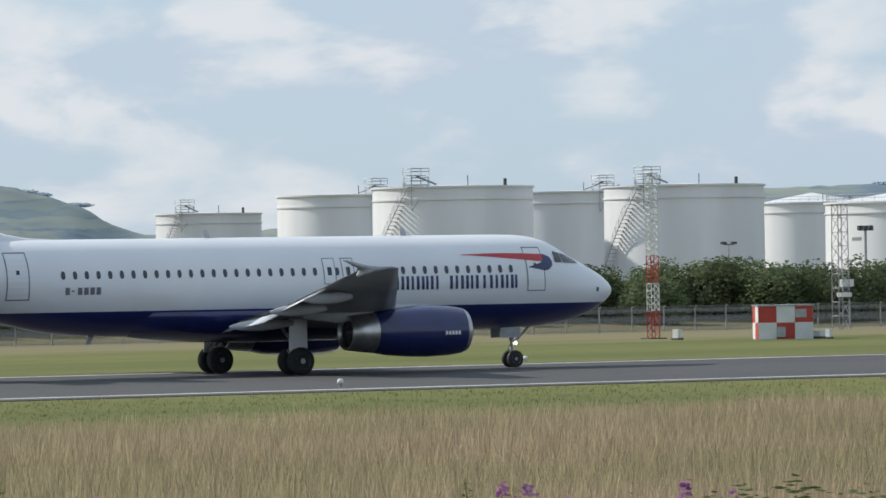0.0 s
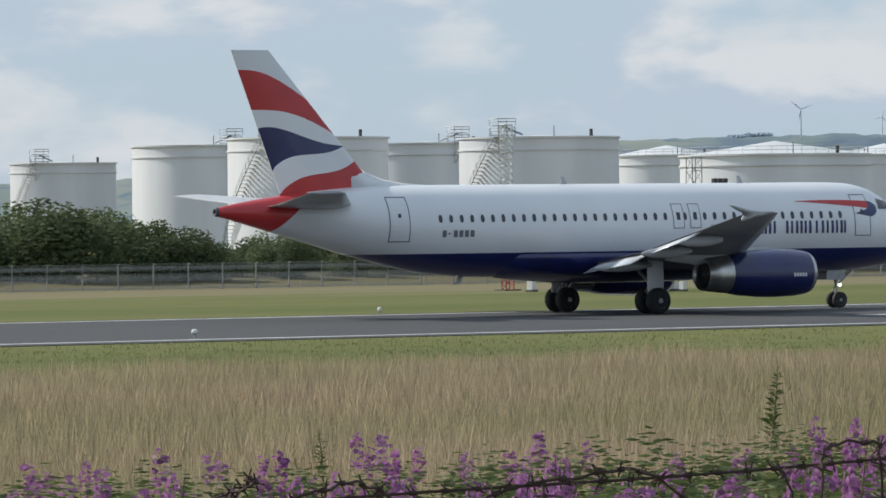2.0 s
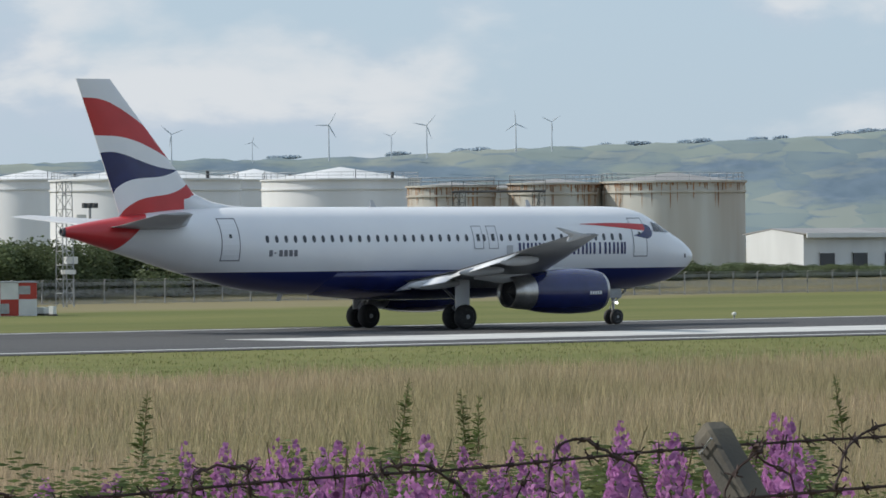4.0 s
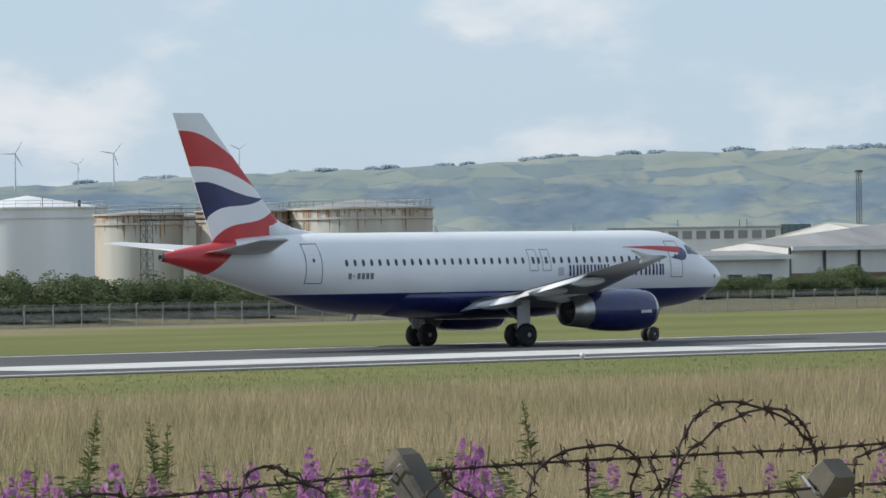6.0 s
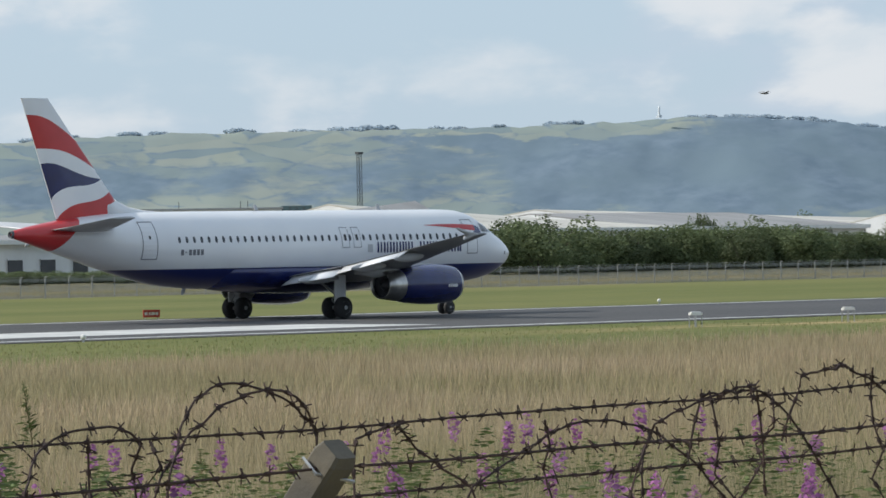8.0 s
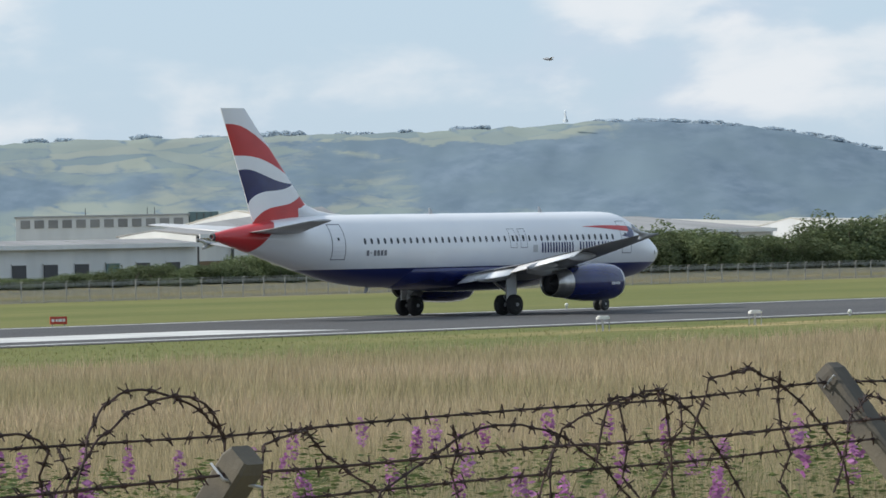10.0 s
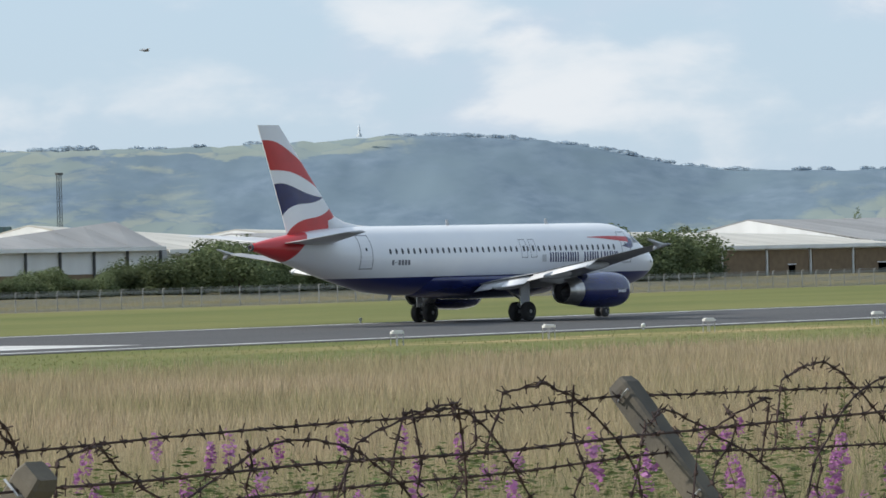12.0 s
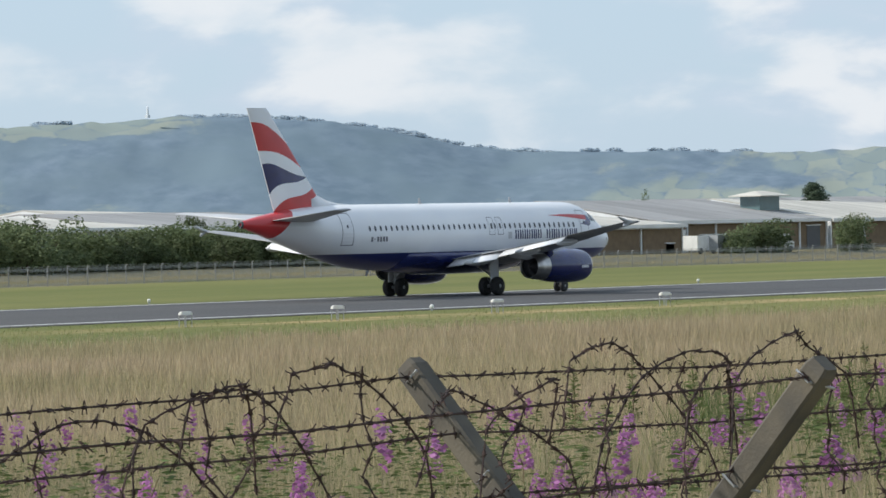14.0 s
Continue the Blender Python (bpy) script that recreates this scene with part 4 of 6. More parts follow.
def storage_tank(az, half_deg, eave_el, dist, apex_el=None, paint=TANKWHITE, label="", stair=0, rusty=False, rng=None):
    p = spot(az, dist)
    R, H = dist * sin(radians(half_deg)), 4 + dist * tan(radians(eave_el))
    top = 4 + dist * tan(radians(apex_el)) if apex_el else H + 0.35
    t = thing("storage_tank", p, label, "storage tank", "fuel storage tanks")
    n = 72
    g = Geo()
    prof = []
    for k in range(7):
        z = H * k / 6
        prof += [(R + 0.012 * (6 - k), max(0, z - 0.03)), (R + 0.012 * (5 - k), z + 0.03)] if 0 < k < 6 else [(R + (0.07 if k == 0 else 0), z)]
    g.rings([[(r * cos(2 * pi * k / n), r * sin(2 * pi * k / n), z) for k in range(n)] for r, z in prof], caps=False)
    part("shell", g, paint, t, smooth=True)
    g = Geo()
    g.rings([[(r * cos(2 * pi * k / n), r * sin(2 * pi * k / n), z) for k in range(n)] for r, z in ((R - 0.05, H), (R * 0.5, (H + top) / 2), (0.02, top))], caps=False)
    part("roof", g, paint if not rusty else ROOFGREY, t, smooth=True)
    g = Geo()
    for z, w in ((H - 0.02, 0.22), (H * 0.9, 0.14)):
        g.rings([[(r * cos(2 * pi * k / n), r * sin(2 * pi * k / n), zz) for k in range(n)] for r, zz in ((R, z - 0.1), (R + w, z - 0.1), (R + w, z + 0.1), (R, z + 0.1))], caps=False)
    part("wind_girder", g, paint, t)
    g = Geo()
    ring = [(R * 0.985 * cos(2 * pi * k / 40), R * 0.985 * sin(2 * pi * k / 40), H) for k in range(41)]
    if apex_el:
        railing(g, ring, 0.9, 0.025)
        part("roof_railing", g, GALV, t)
    toward = atan2(-p.y, -p.x)
    if stair:
        # a stair that winds up the side, and a gantry at its head
        g = Geo()
        a0 = toward - stair * 1.45
        steps = 34
        pts = []
        for k in range(steps):
            a = a0 + stair * 0.95 * k / steps
            z = H * k / (steps - 1)
            g.box(((R + 0.45) * cos(a), (R + 0.45) * sin(a), z), (0.9, 0.35, 0.06), 0, a)
            pts.append(((R + 0.9) * cos(a), (R + 0.9) * sin(a), z))
        g.tube([(x, y, z - 0.1) for x, y, z in pts], 0.07, 4, 0, False)
        railing(g, pts[::2], 1.0, 0.02)
        part("stair", g, GALV, t, "steel stair winding up the tank")
        g = Geo()
        a = a0 + stair * 0.95
        c = (R * 0.93 * cos(a), R * 0.93 * sin(a))
        for dz in (0.0, 1.1):
            g.box((c[0], c[1], H + 0.25 + dz), (2.6 - dz * 0.6, 2.2 - dz * 0.5, 0.1), 0, a)
            railing(g, [(c[0] + dx, c[1] + dy, H + 0.3 + dz) for dx, dy in ((-1.2, -1), (1.2, -1), (1.2, 1), (-1.2, 1), (-1.2, -1))], 0.8, 0.035)
        for dx, dy in ((-1.1, -0.9), (1.1, -0.9), (1.1, 0.9), (-1.1, 0.9)):
            g.tube([(c[0] + dx, c[1] + dy, H - 2.8), (c[0] + dx, c[1] + dy, H + 1.3)], 0.045, 4, 0, False)
        g.tube([(c[0] - 1.1, c[1] - 0.9, H - 2.8), (c[0] + 1.1, c[1] - 0.9, H + 0.3)], 0.05, 4, 0, False)
        b = a + stair * 0.25
        g.tube([(c[0], c[1], H + 1.3), (R * 0.8 * cos(b), R * 0.8 * sin(b), H + 0.3)], 0.12, 4, 0, False)
        part("gantry", g, GALV, t, "steel gantry with railings on the tank top")
    if not rusty:
        for da in (0.2, 0.75):
            a = toward + da
            g = Geo()
            g.tube([(R * 0.95 * cos(a), R * 0.95 * sin(a), H), (R * 0.95 * cos(a), R * 0.95 * sin(a), H + (0.9 if da > 0.5 else 1.3))], 0.05 if da < 0.5 else 0.2, 6)
            part("vent", g, DARKSTEEL, t)
    else:
        g = Geo()
        for k in range(260):
            a = 2 * pi * k / 260 + rng.uniform(-0.01, 0.01)
            ln_ = H * (0.02 + 0.3 * rng.random() ** 5)
            w = rng.uniform(0.04, 0.15)
            r = R + 0.09
            a1 = a + w / R
            g.add([(r * cos(a), r * sin(a), H - 0.1), (r * cos(a1), r * sin(a1), H - 0.1), (r * cos(a1), r * sin(a1), H - ln_ * 0.7), (r * cos((a + a1) / 2), r * sin((a + a1) / 2), H - ln_), (r * cos(a), r * sin(a), H - ln_ * 0.6)], [(0, 1, 2, 3, 4)])
        s = part("rust_staining", g, RUST, t, "orange rust streaks below the rim")
        s["kind"] = "stuff"
    return t


rng = np.random.default_rng(11)
WL = "tall white cylindrical fuel storage tank with stair and gantry"
CL = "white fuel storage tank with a low cone roof"
storage_tank(26.29, 0.6, 0.77, 800, label=WL, stair=1)
storage_tank(27.85, 0.78, 0.95, 690, label=WL, stair=-1)
storage_tank(29.07, 0.915, 1.025, 600, label=WL, stair=1)
storage_tank(30.4, 0.85, 0.945, 700, label=WL, stair=-1)
storage_tank(31.7, 0.91, 1.0, 600, label=WL, stair=1)
storage_tank(33.15, 0.66, 0.78, 760, 0.9, label=CL)
storage_tank(34.38, 1.08, 0.77, 560, 0.935, label=CL)
storage_tank(35.62, 0.62, 0.76, 800, 0.89, label=CL)
storage_tank(36.6, 0.9, 0.755, 640, 0.905, label=CL)
RL = "grey storage tank streaked with orange rust at the rim"
storage_tank(37.86, 0.5, 0.67, 520, 0.72, TANKGREY, RL, 0, True, rng)
storage_tank(38.45, 0.42, 0.64, 580, 0.69, TANKGREY, RL, 0, True, rng)
storage_tank(39.05, 0.54, 0.69, 520, 0.75, TANKGREY, RL, 0, True, rng)
storage_tank(40.38, 0.82, 0.7, 520, 0.81, TANKGREY, RL, 0, True, rng)


def pipe_bridge():
    t = thing("pipe_bridge", spot(38.4, 508), "dark steel walkway between the rusty tanks", "walkway")
    for dx in (-4.2, 4.2):
        g = Geo()
        lattice(g, (dx * 0.73, -dx * 0.62, 0), 0, 9.5, 0.9, 0.9, 8, 0.045)
        part("tower", g, DARKSTEEL, t)
    g = Geo()
    g.tube([(-3.6, 3.1, 9.4), (3.6, -3.1, 9.4)], 0.12, 4)
    railing(g, [(-3.6 + 7.2 * k / 8, 3.1 - 6.2 * k / 8, 9.5) for k in range(9)], 1.0, 0.03)
    part("deck", g, DARKSTEEL, t)


pipe_bridge()


# ---- masts, cabin, signs, lights on the airfield ----
def red_white_mast():
    t = thing("lattice_mast", spot(31.33, 313), "slender red and white banded lattice mast", "mast")
    for k in range(6):
        g = Geo()
        lattice(g, (0, 0, 0), k * 1.72, (k + 1) * 1.72, 0.55, 0.55, 4, 0.035)
        part("mast_section", g, (SIGNRED, BOARDWHITE)[k % 2 if k < 4 else 1], t)
    g = Geo().box((0, 0, 0.02), (1.2, 1.2, 0.1))
    part("base_slab", g, CONCRETE, t)


def grey_mast():
    t = thing("lattice_tower", spot(33.46, 345), "grey lattice tower with floodlights", "mast")
    g = Geo()
    lattice(g, (0, 0, 0), 0, 8.6, 0.9, 0.75, 9, 0.04)
    part("tower", g, GALV, t)
    g = Geo()
    g.box((0.5, 0, 3.2), (0.9, 0.4, 0.5)).box((0.1, -0.3, 2.4), (0.9, 0.5, 0.3)).box((1.3, 0, 6.2), (0.8, 0.3, 0.25))
    part("lamp_box", g, BOARDWHITE, t)
    t = thing("floodlight_pole", spot(33.75, 400), "grey pole with a bracket of floodlights", "light pole")
    g = Geo()
    g.tube([(0, 0, 0), (0, 0, 7.2)], 0.11, 8)
    part("pole", g, GALV, t)
    g = Geo()
    for dx in (-0.5, 0, 0.5):
        g.box((dx, 0, 7.4), (0.35, 0.3, 0.4))
    part("lamp_head", g, DARKSTEEL, t)
    for az, d, h in ((32.2, 420, 6.4), (29.0, 410, 6.2), (24.9, 420, 7.0)):
        t = thing("light_pole", spot(az, d), "slim dark lamp post behind the fence", "light pole")
        g = Geo().tube([(0, 0, 0), (0, 0, h)], [0.1, 0.06], 8)
        part("pole", g, GALV, t)
        g = Geo().tube([(-0.5, 0, h), (0.5, 0, h)], 0.05, 4).box((-0.5, 0, h + 0.12), (0.45, 0.3, 0.22)).box((0.5, 0, h + 0.12), (0.45, 0.3, 0.22))
        part("lamp_head", g, DARKSTEEL, t)
    t = thing("radio_mast", spot(46.05, 620), "tall thin dark steel lattice radio mast", "mast")
    g = Geo()
    lattice(g, (0, 0, 0), 0, 15.3, 0.5, 0.42, 16, 0.045)
    g.box((0, 0, 15.2), (0.9, 0.5, 0.3))
    part("mast", g, DARKSTEEL, t)


def chequered_cabin():
    t = thing("equipment_cabin", Matrix.Translation(spot(32.8, 302)) @ Matrix.Rotation(radians(-24), 4, "Z"), "red and white chequered equipment cabin on the grass", "cabin")
    g = Geo().box((0, 0, 1.0), (3.3, 2.2, 2.0))
    body = part("body", g, BOARDWHITE, t)
    for face, (nx, w) in enumerate(((0, 3.3), (1, 2.2))):
        cols = 3 if face == 0 else 2
        for i in range(cols):
            for j in range(2):
                u0, u1 = -w / 2 + w * i / cols, -w / 2 + w * (i + 1) / cols
                z0, z1 = 0.02 + j * 0.99, 1.0 + j * 0.99
                g = Geo()
                c = ((u0 + u1) / 2, -1.112, (z0 + z1) / 2) if face == 0 else (-1.662, (u0 + u1) / 2, (z0 + z1) / 2)
                g.box(c, (w / cols - 0.02, 0.02, 0.97) if face == 0 else (0.02, w / cols - 0.02, 0.97))
                part("panel", g, SIGNRED if (i + j + face) % 2 else BOARDWHITE, body)
    g = Geo().box((0.9, -1.135, 1.55), (0.7, 0.03, 0.5))
    part("vent_box", g, GALV, t)
    g = Geo().box((-0.3, -1.2, 0.45), (0.5, 0.2, 0.6))
    part("meter_box", g, GALV, t)
    g = Geo().box((0, 0, 2.03), (3.45, 2.35, 0.08))
    part("roof", g, GALV, t)
    for az, d, s, h in ((31.6, 306, 0.45, 0.55), (33.2, 303, 0.7, 0.4), (33.32, 300, 0.35, 0.5)):
        t = thing("equipment_box", spot(az, d), "small pale equipment box standing on the grass", "utility box")
        g = Geo().box((0, 0, h / 2 + 0.1), (s, s, h), 0, 0.4, 0.04)
        part("box", g, BOARDWHITE, t)
        g = Geo().box((0, 0, 0.06), (s * 1.2, s * 1.2, 0.12), 0, 0.4)
        part("base", g, CONCRETE, t)


def airfield_sign():
    t = thing("airfield_sign", Matrix.Translation(spot(43.66, 279.5)) @ Matrix.Rotation(radians(-40), 4, "Z"), "low red airfield sign board beside the runway", "sign")
    g = Geo().box((0, 0, 0.33), (0.95, 0.14, 0.42), 0, 0, 0.03)
    b = part("board", g, SIGNRED, t)
    for k, w in enumerate((0.16, 0.1, 0.2, 0.14)):
        g = Geo().box((-0.3 + k * 0.2, -0.078, 0.33), (w, 0.012, 0.16))
        part("writing_bar", g, BOARDWHITE, b)
    for x in (-0.35, 0.35):
        g = Geo().tube([(x, 0, 0), (x, 0, 0.15)], 0.03, 6)
        part("leg", g, GALV, t)


def approach_light(p):
    t = thing("approach_light_unit", p, "white box light unit on thin legs beside the runway", "runway light", "approach light units")
    g = Geo()
    g.box((0, 0, 0.6), (0.6, 0.42, 0.1), 0, -0.7, 0.05).box((0, 0, 0.68), (0.46, 0.34, 0.05), 0, -0.7, 0.05)
    part("lamp_box", g, BOARDWHITE, t)
    for dx, dy in ((-0.22, -0.2), (0.24, -0.16), (0.2, 0.22), (-0.22, 0.2)):
        g = Geo().tube([(dx, dy, 0), (dx, dy, 0.55)], 0.022, 5)
        part("leg", g, GALV, t)


def edge_lights():
    first = thing("runway_edge_light", (0, 0, 0), "small white runway edge light", "runway light", "runway edge lights")
    g = Geo().tube([(0, 0, 0), (0, 0, 0.16)], 0.05, 8)
    part("stalk", g, GALV, first)
    g = Geo()
    g.rings([[(r * cos(k * pi / 5), r * sin(k * pi / 5), z) for k in range(10)] for r, z in ((0.1, 0.15), (0.12, 0.22), (0.1, 0.3), (0.03, 0.34))])
    part("lens", g, BOARDWHITE, first, smooth=True)
    first.matrix_basis = Matrix.Translation((86.1, 163.6, 0.03))
    for x, y in ((26, 163.6), (146, 157.2), (206, 157.2), (266, 157.2), (116, 202), (176, 202), (236, 202), (296, 202), (326, 157.2)):
        copy_thing(first, Matrix.Translation((x, y, 0.03 if 158.5 < y < 200.5 else 0.0)))


red_white_mast()
grey_mast()
chequered_cabin()
airfield_sign()
for az_ in (49.85, 51.58, 53.4, 55.31):
    approach_light(Vector((147 * tan(radians(az_)), 147, 0)))
edge_lights()


def perimeter_fence():
    t = thing("perimeter_fence", (0, 300, 0), "long grey chain-link perimeter fence with posts", "fence")
    post = None
    for k in range(190):
        x = 95 + k * 2.6
        if post is None:
            g = Geo().box((0, 0, 0.85), (0.075, 0.075, 1.7)).box((0, -0.12, 1.76), (0.06, 0.26, 0.05))
            post = part("post", g, FENCEGREY, t, at=(x, 0, 0))
        else:
            o = new("post", post.data)
            o.parent = t
            o.matrix_basis = Matrix.Translation((x, 0.15 * sin(k * 0.7), 0))
    g = Geo()
    for k in range(9800):
        x = 95 + k * 0.05
        d = 0.1 if k % 2 else -0.1
        g.add([(x - 0.014, 0.06, 0.03), (x + 0.014, 0.06, 0.03), (x + d + 0.014, 0.06, 1.6), (x + d - 0.014, 0.06, 1.6)], [(0, 1, 2, 3)])
    for z in (0.1, 0.85, 1.58, 1.67, 1.75):
        g.add([(95, 0.05, z), (585, 0.05, z), (585, 0.05, z + 0.02), (95, 0.05, z + 0.02)], [(0, 1, 2, 3)])
    m = part("chain_link_mesh", g, FENCEGREY, t)
    m["kind"] = "stuff"


perimeter_fence()


# ---- buildings beyond the fence ----
def building(name, x0, x1, y0, y1, eave, ridge0, ridge1, label, wall, roof, plinth=None, bays=0, openings=(), column=None, category="warehouse", high=0.54):
    """A long shed facing the runway, with a sheeted roof that rises from the front eave to a ridge."""
    t = thing(name, (x0, y0, 0), label, category)
    L, D = x1 - x0, y1 - y0
    g = Geo()
    ym = D * 0.55
    g.add([(0, 0, 0), (L, 0, 0), (L, 0, eave), (0, 0, eave), (0, D, 0), (L, D, 0), (L, D, eave), (0, D, eave), (0, ym, ridge0), (L, ym, ridge1)],
          [(0, 1, 2, 3), (5, 4, 7, 6), (4, 0, 3, 8, 7), (1, 5, 6, 9, 2)])
    body = part("wall", g, wall, t)
    n = max(2, int(L / 4.5))
    for k in range(n):
        a, b = k / n, (k + 1) / n - 0.004
        for s in (0, 1):
            ya, yb = (-0.7, ym) if s == 0 else (ym, D + 0.5)
            za, zb = (eave - 0.05, None) if s == 0 else (None, eave - 0.05)
            ra, rb = ridge0 + (ridge1 - ridge0) * a, ridge0 + (ridge1 - ridge0) * b
            q = [(L * a - 0.02, ya, eave if s == 0 else ra), (L * b, ya, eave if s == 0 else rb), (L * b, yb, rb if s == 0 else eave), (L * a - 0.02, yb, ra if s == 0 else eave)]
            g = Geo().add(q + [(x, y, z + 0.14) for x, y, z in q], [(3, 2, 1, 0), (4, 5, 6, 7), (0, 1, 5, 4), (1, 2, 6, 5), (2, 3, 7, 6), (3, 0, 4, 7)])
            part("roof_sheet", g, roof, t)
    g = Geo().box((L / 2, -0.75, eave - 0.05), (L + 0.5, 0.14, 0.42))
    part("fascia", g, CLAD, t, "white fascia board")
    if plinth:
        g = Geo().box((L / 2, -0.06, eave * high / 2), (L - 0.1, 0.1, eave * high))
        part("brick_plinth", g, plinth, t, "brown brick lower wall")
    if bays:
        for k in range(bays + 1):
            g = Geo().box((L * k / bays, -0.2, eave / 2), (0.22, 0.2, eave))
            part("column", g, column or CLAD, t)
    for a, b, z0, z1, mat, lab in openings:
        g = Geo().box((L * (a + b) / 2, -0.14, (z0 + z1) / 2), (L * (b - a), 0.1, z1 - z0))
        d = part("door" if z0 < 0.2 else "window", g, mat, t, lab)
        g = Geo().box((L * (a + b) / 2, -0.16, z1 + 0.06), (L * (b - a) + 0.3, 0.16, 0.12))
        part("lintel", g, CLAD, d)
    return t


building("warehouse", 310, 349, 346, 354, 4.7, 5.2, 5.2, "long low white warehouse with dark loading doors", CLAD, ROOFGREY, None, 0,
         [(0.05 + 0.105 * k, 0.095 + 0.105 * k, 0.0, 3.0, DARKGREY if k != 6 else BLUEGLASS, "dark loading door") for k in range(9)])
building("warehouse", 359, 384, 356, 367, 5.55, 6.1, 8.3, "warehouse with white upper wall, brick base and grey roof", CLAD, ROOFGREY, BRICK, 5,
         [(0.28, 0.33, 0.0, 2.2, DARKGREY, "dark door"), (0.66, 0.72, 0.6, 1.9, GLASS, "dark window")], DARKSTEEL)
building("warehouse", 385, 420, 356, 392, 5.2, 8.2, 6.4, "warehouse with a long pale sheeted roof", CLAD, ROOFLIGHT, BRICK, 6)
building("warehouse", 421, 457, 360, 395, 5.2, 7.0, 6.9, "warehouse with a broad grey sheeted roof", CLAD, ROOFGREY, BRICK, 6)
building("warehouse", 437, 500, 372, 410, 5.4, 7.6, 6.2, "warehouse with a pale sloping sheeted roof", CLAD, ROOFLIGHT, BRICK, 6)
building("storage_shed", 461, 505, 347, 371, 4.3, 6.4, 5.6, "open-fronted brown brick shed with pale roof and columns", CLAD, ROOFLIGHT, BRICK, 5,
         [(0.012 + k * 0.2, 0.188 + k * 0.2, 0.25, 3.9, BRICK, "brown brick bay") for k in range(5)] + [(0.5, 0.53, 0.0, 2.1, DARKGREY, "dark door"), (0.92, 0.96, 0.0, 2.1, DARKGREY, "dark door")], CLAD, high=0.93)
building("depot_building", 507, 545, 352, 385, 4.7, 7.6, 7.4, "brown brick depot with a wide grey roof", CLAD, ROOFGREY, BRICK, 6,
         [(0.02, 0.16, 0.0, 3.6, CLAD, "white roller door"), (0.24, 0.4, 1.2, 3.0, GLASS, "dark window"), (0.88, 0.96, 0.0, 3.9, DARKGREY, "tall dark doorway")], CLAD, high=0.93)
building("depot_building", 546, 610, 352, 385, 4.6, 7.6, 6.2, "brown brick depot with a pale sheeted roof", CLAD, ROOFLIGHT, BRICK, 8,
         [(0.3, 0.42, 1.0, 2.8, GLASS, "dark window"), (0.6, 0.66, 0.0, 2.4, DARKGREY, "dark door")], CLAD, high=0.93)
building("depot_building", 585, 650, 392, 425, 5.0, 8.0, 8.0, "warehouse with a grey ridged roof", CLAD, ROOFGREY, None, 6)


def glass_office():
    t = thing("office_block", Matrix.Translation(spot(43.2, 690)) @ Matrix.Rotation(radians(-44.3), 4, "Z"), "flat-roofed white office block with a dark glass end", "office building")
    g = Geo().box((11.8, 6, 4.5), (23.6, 12, 9.0))
    part("wall", g, CLAD, t)
    g = Geo().box((11.8, 6, 9.1), (24, 12.4, 0.25))
    part("roof", g, GALV, t)
    g = Geo().box((25.65, 6, 4.7), (4.1, 12, 9.4))
    part("glass_end", g, BLUEGLASS, t, "dark blue-green glazed end")
    for k in range(5):
        g = Geo().box((23.75 + k * 0.97, -0.05, 4.7), (0.1, 0.1, 9.2))
        part("mullion", g, DARKSTEEL, t)
    for k in range(12):
        g = Geo().box((1.3 + k * 1.9, -0.04, 8.1), (1.3, 0.1, 1.1))
        part("window", g, ROOFGREY, t, "pale grey window")
    g = Geo()
    for x in (9.5, 18.0, 19.0):
        g.tube([(x, 4, 9.2), (x, 4, 10.2)], 0.05, 5)
    part("roof_aerial", g, DARKSTEEL, t)


def clerestory():
    t = thing("roof_lantern", (543.5, 361, 6.6), "small roof lantern with a grey pyramid roof", "roof lantern")
    g = Geo().box((0, 0, 0.2), (4.6, 3, 2.0))
    part("wall", g, BLUEGLASS, t, "dark glazed sides")
    g = Geo().add([(-3.4, -2.6, 1.2), (3.4, -2.6, 1.2), (3.4, 2.6, 1.2), (-3.4, 2.6, 1.2), (-3.4, -2.6, 1.32), (3.4, -2.6, 1.32), (3.4, 2.6, 1.32), (-3.4, 2.6, 1.32), (-1.0, 0, 1.95), (1.0, 0, 1.95)],
                  [(3, 2, 1, 0), (0, 1, 5, 4), (1, 2, 6, 5), (2, 3, 7, 6), (3, 0, 4, 7), (4, 5, 9, 8), (5, 6, 9), (6, 7, 8, 9), (7, 4, 8)])
    part("roof", g, ROOFLIGHT, t)


def vans():
    for az, d, col in ((55.72, 588, BOARDWHITE), (55.95, 590, GALV), (56.6, 596, BOARDWHITE)):
        t = thing("parked_van", Matrix.Translation(spot(az, d, 0.88)) @ Matrix.Rotation(0.1, 4, "Z"), "pale parked van behind the perimeter fence", "van")
        g = Geo()
        prof = [(-2.4, 0.4), (2.4, 0.4), (2.5, 1.1), (1.9, 1.3), (1.3, 2.1), (-2.4, 2.15)]
        g.rings([[(x, y, z) for x, z in prof] for y in (-0.95, 0.95)])
        b = part("body", g, col, t)
        g = Geo().add([(1.35, -0.97, 1.35), (1.8, -0.97, 1.35), (1.35, -0.97, 1.95), (0.6, -0.97, 1.95), (0.6, -0.97, 1.35)], [(0, 1, 2, 3, 4)])
        part("side_window", g, GLASS, b)
        for x in (-1.5, 1.6):
            g = Geo()
            g.rings([[(x + r * cos(k * pi / 8), y, 0.36 + r * sin(k * pi / 8)) for k in range(16)] for r, y in ((0.2, -0.99), (0.36, -0.97), (0.36, -0.75))])
            part("wheel", g, TYRE, t)


glass_office()
clerestory()
vans()


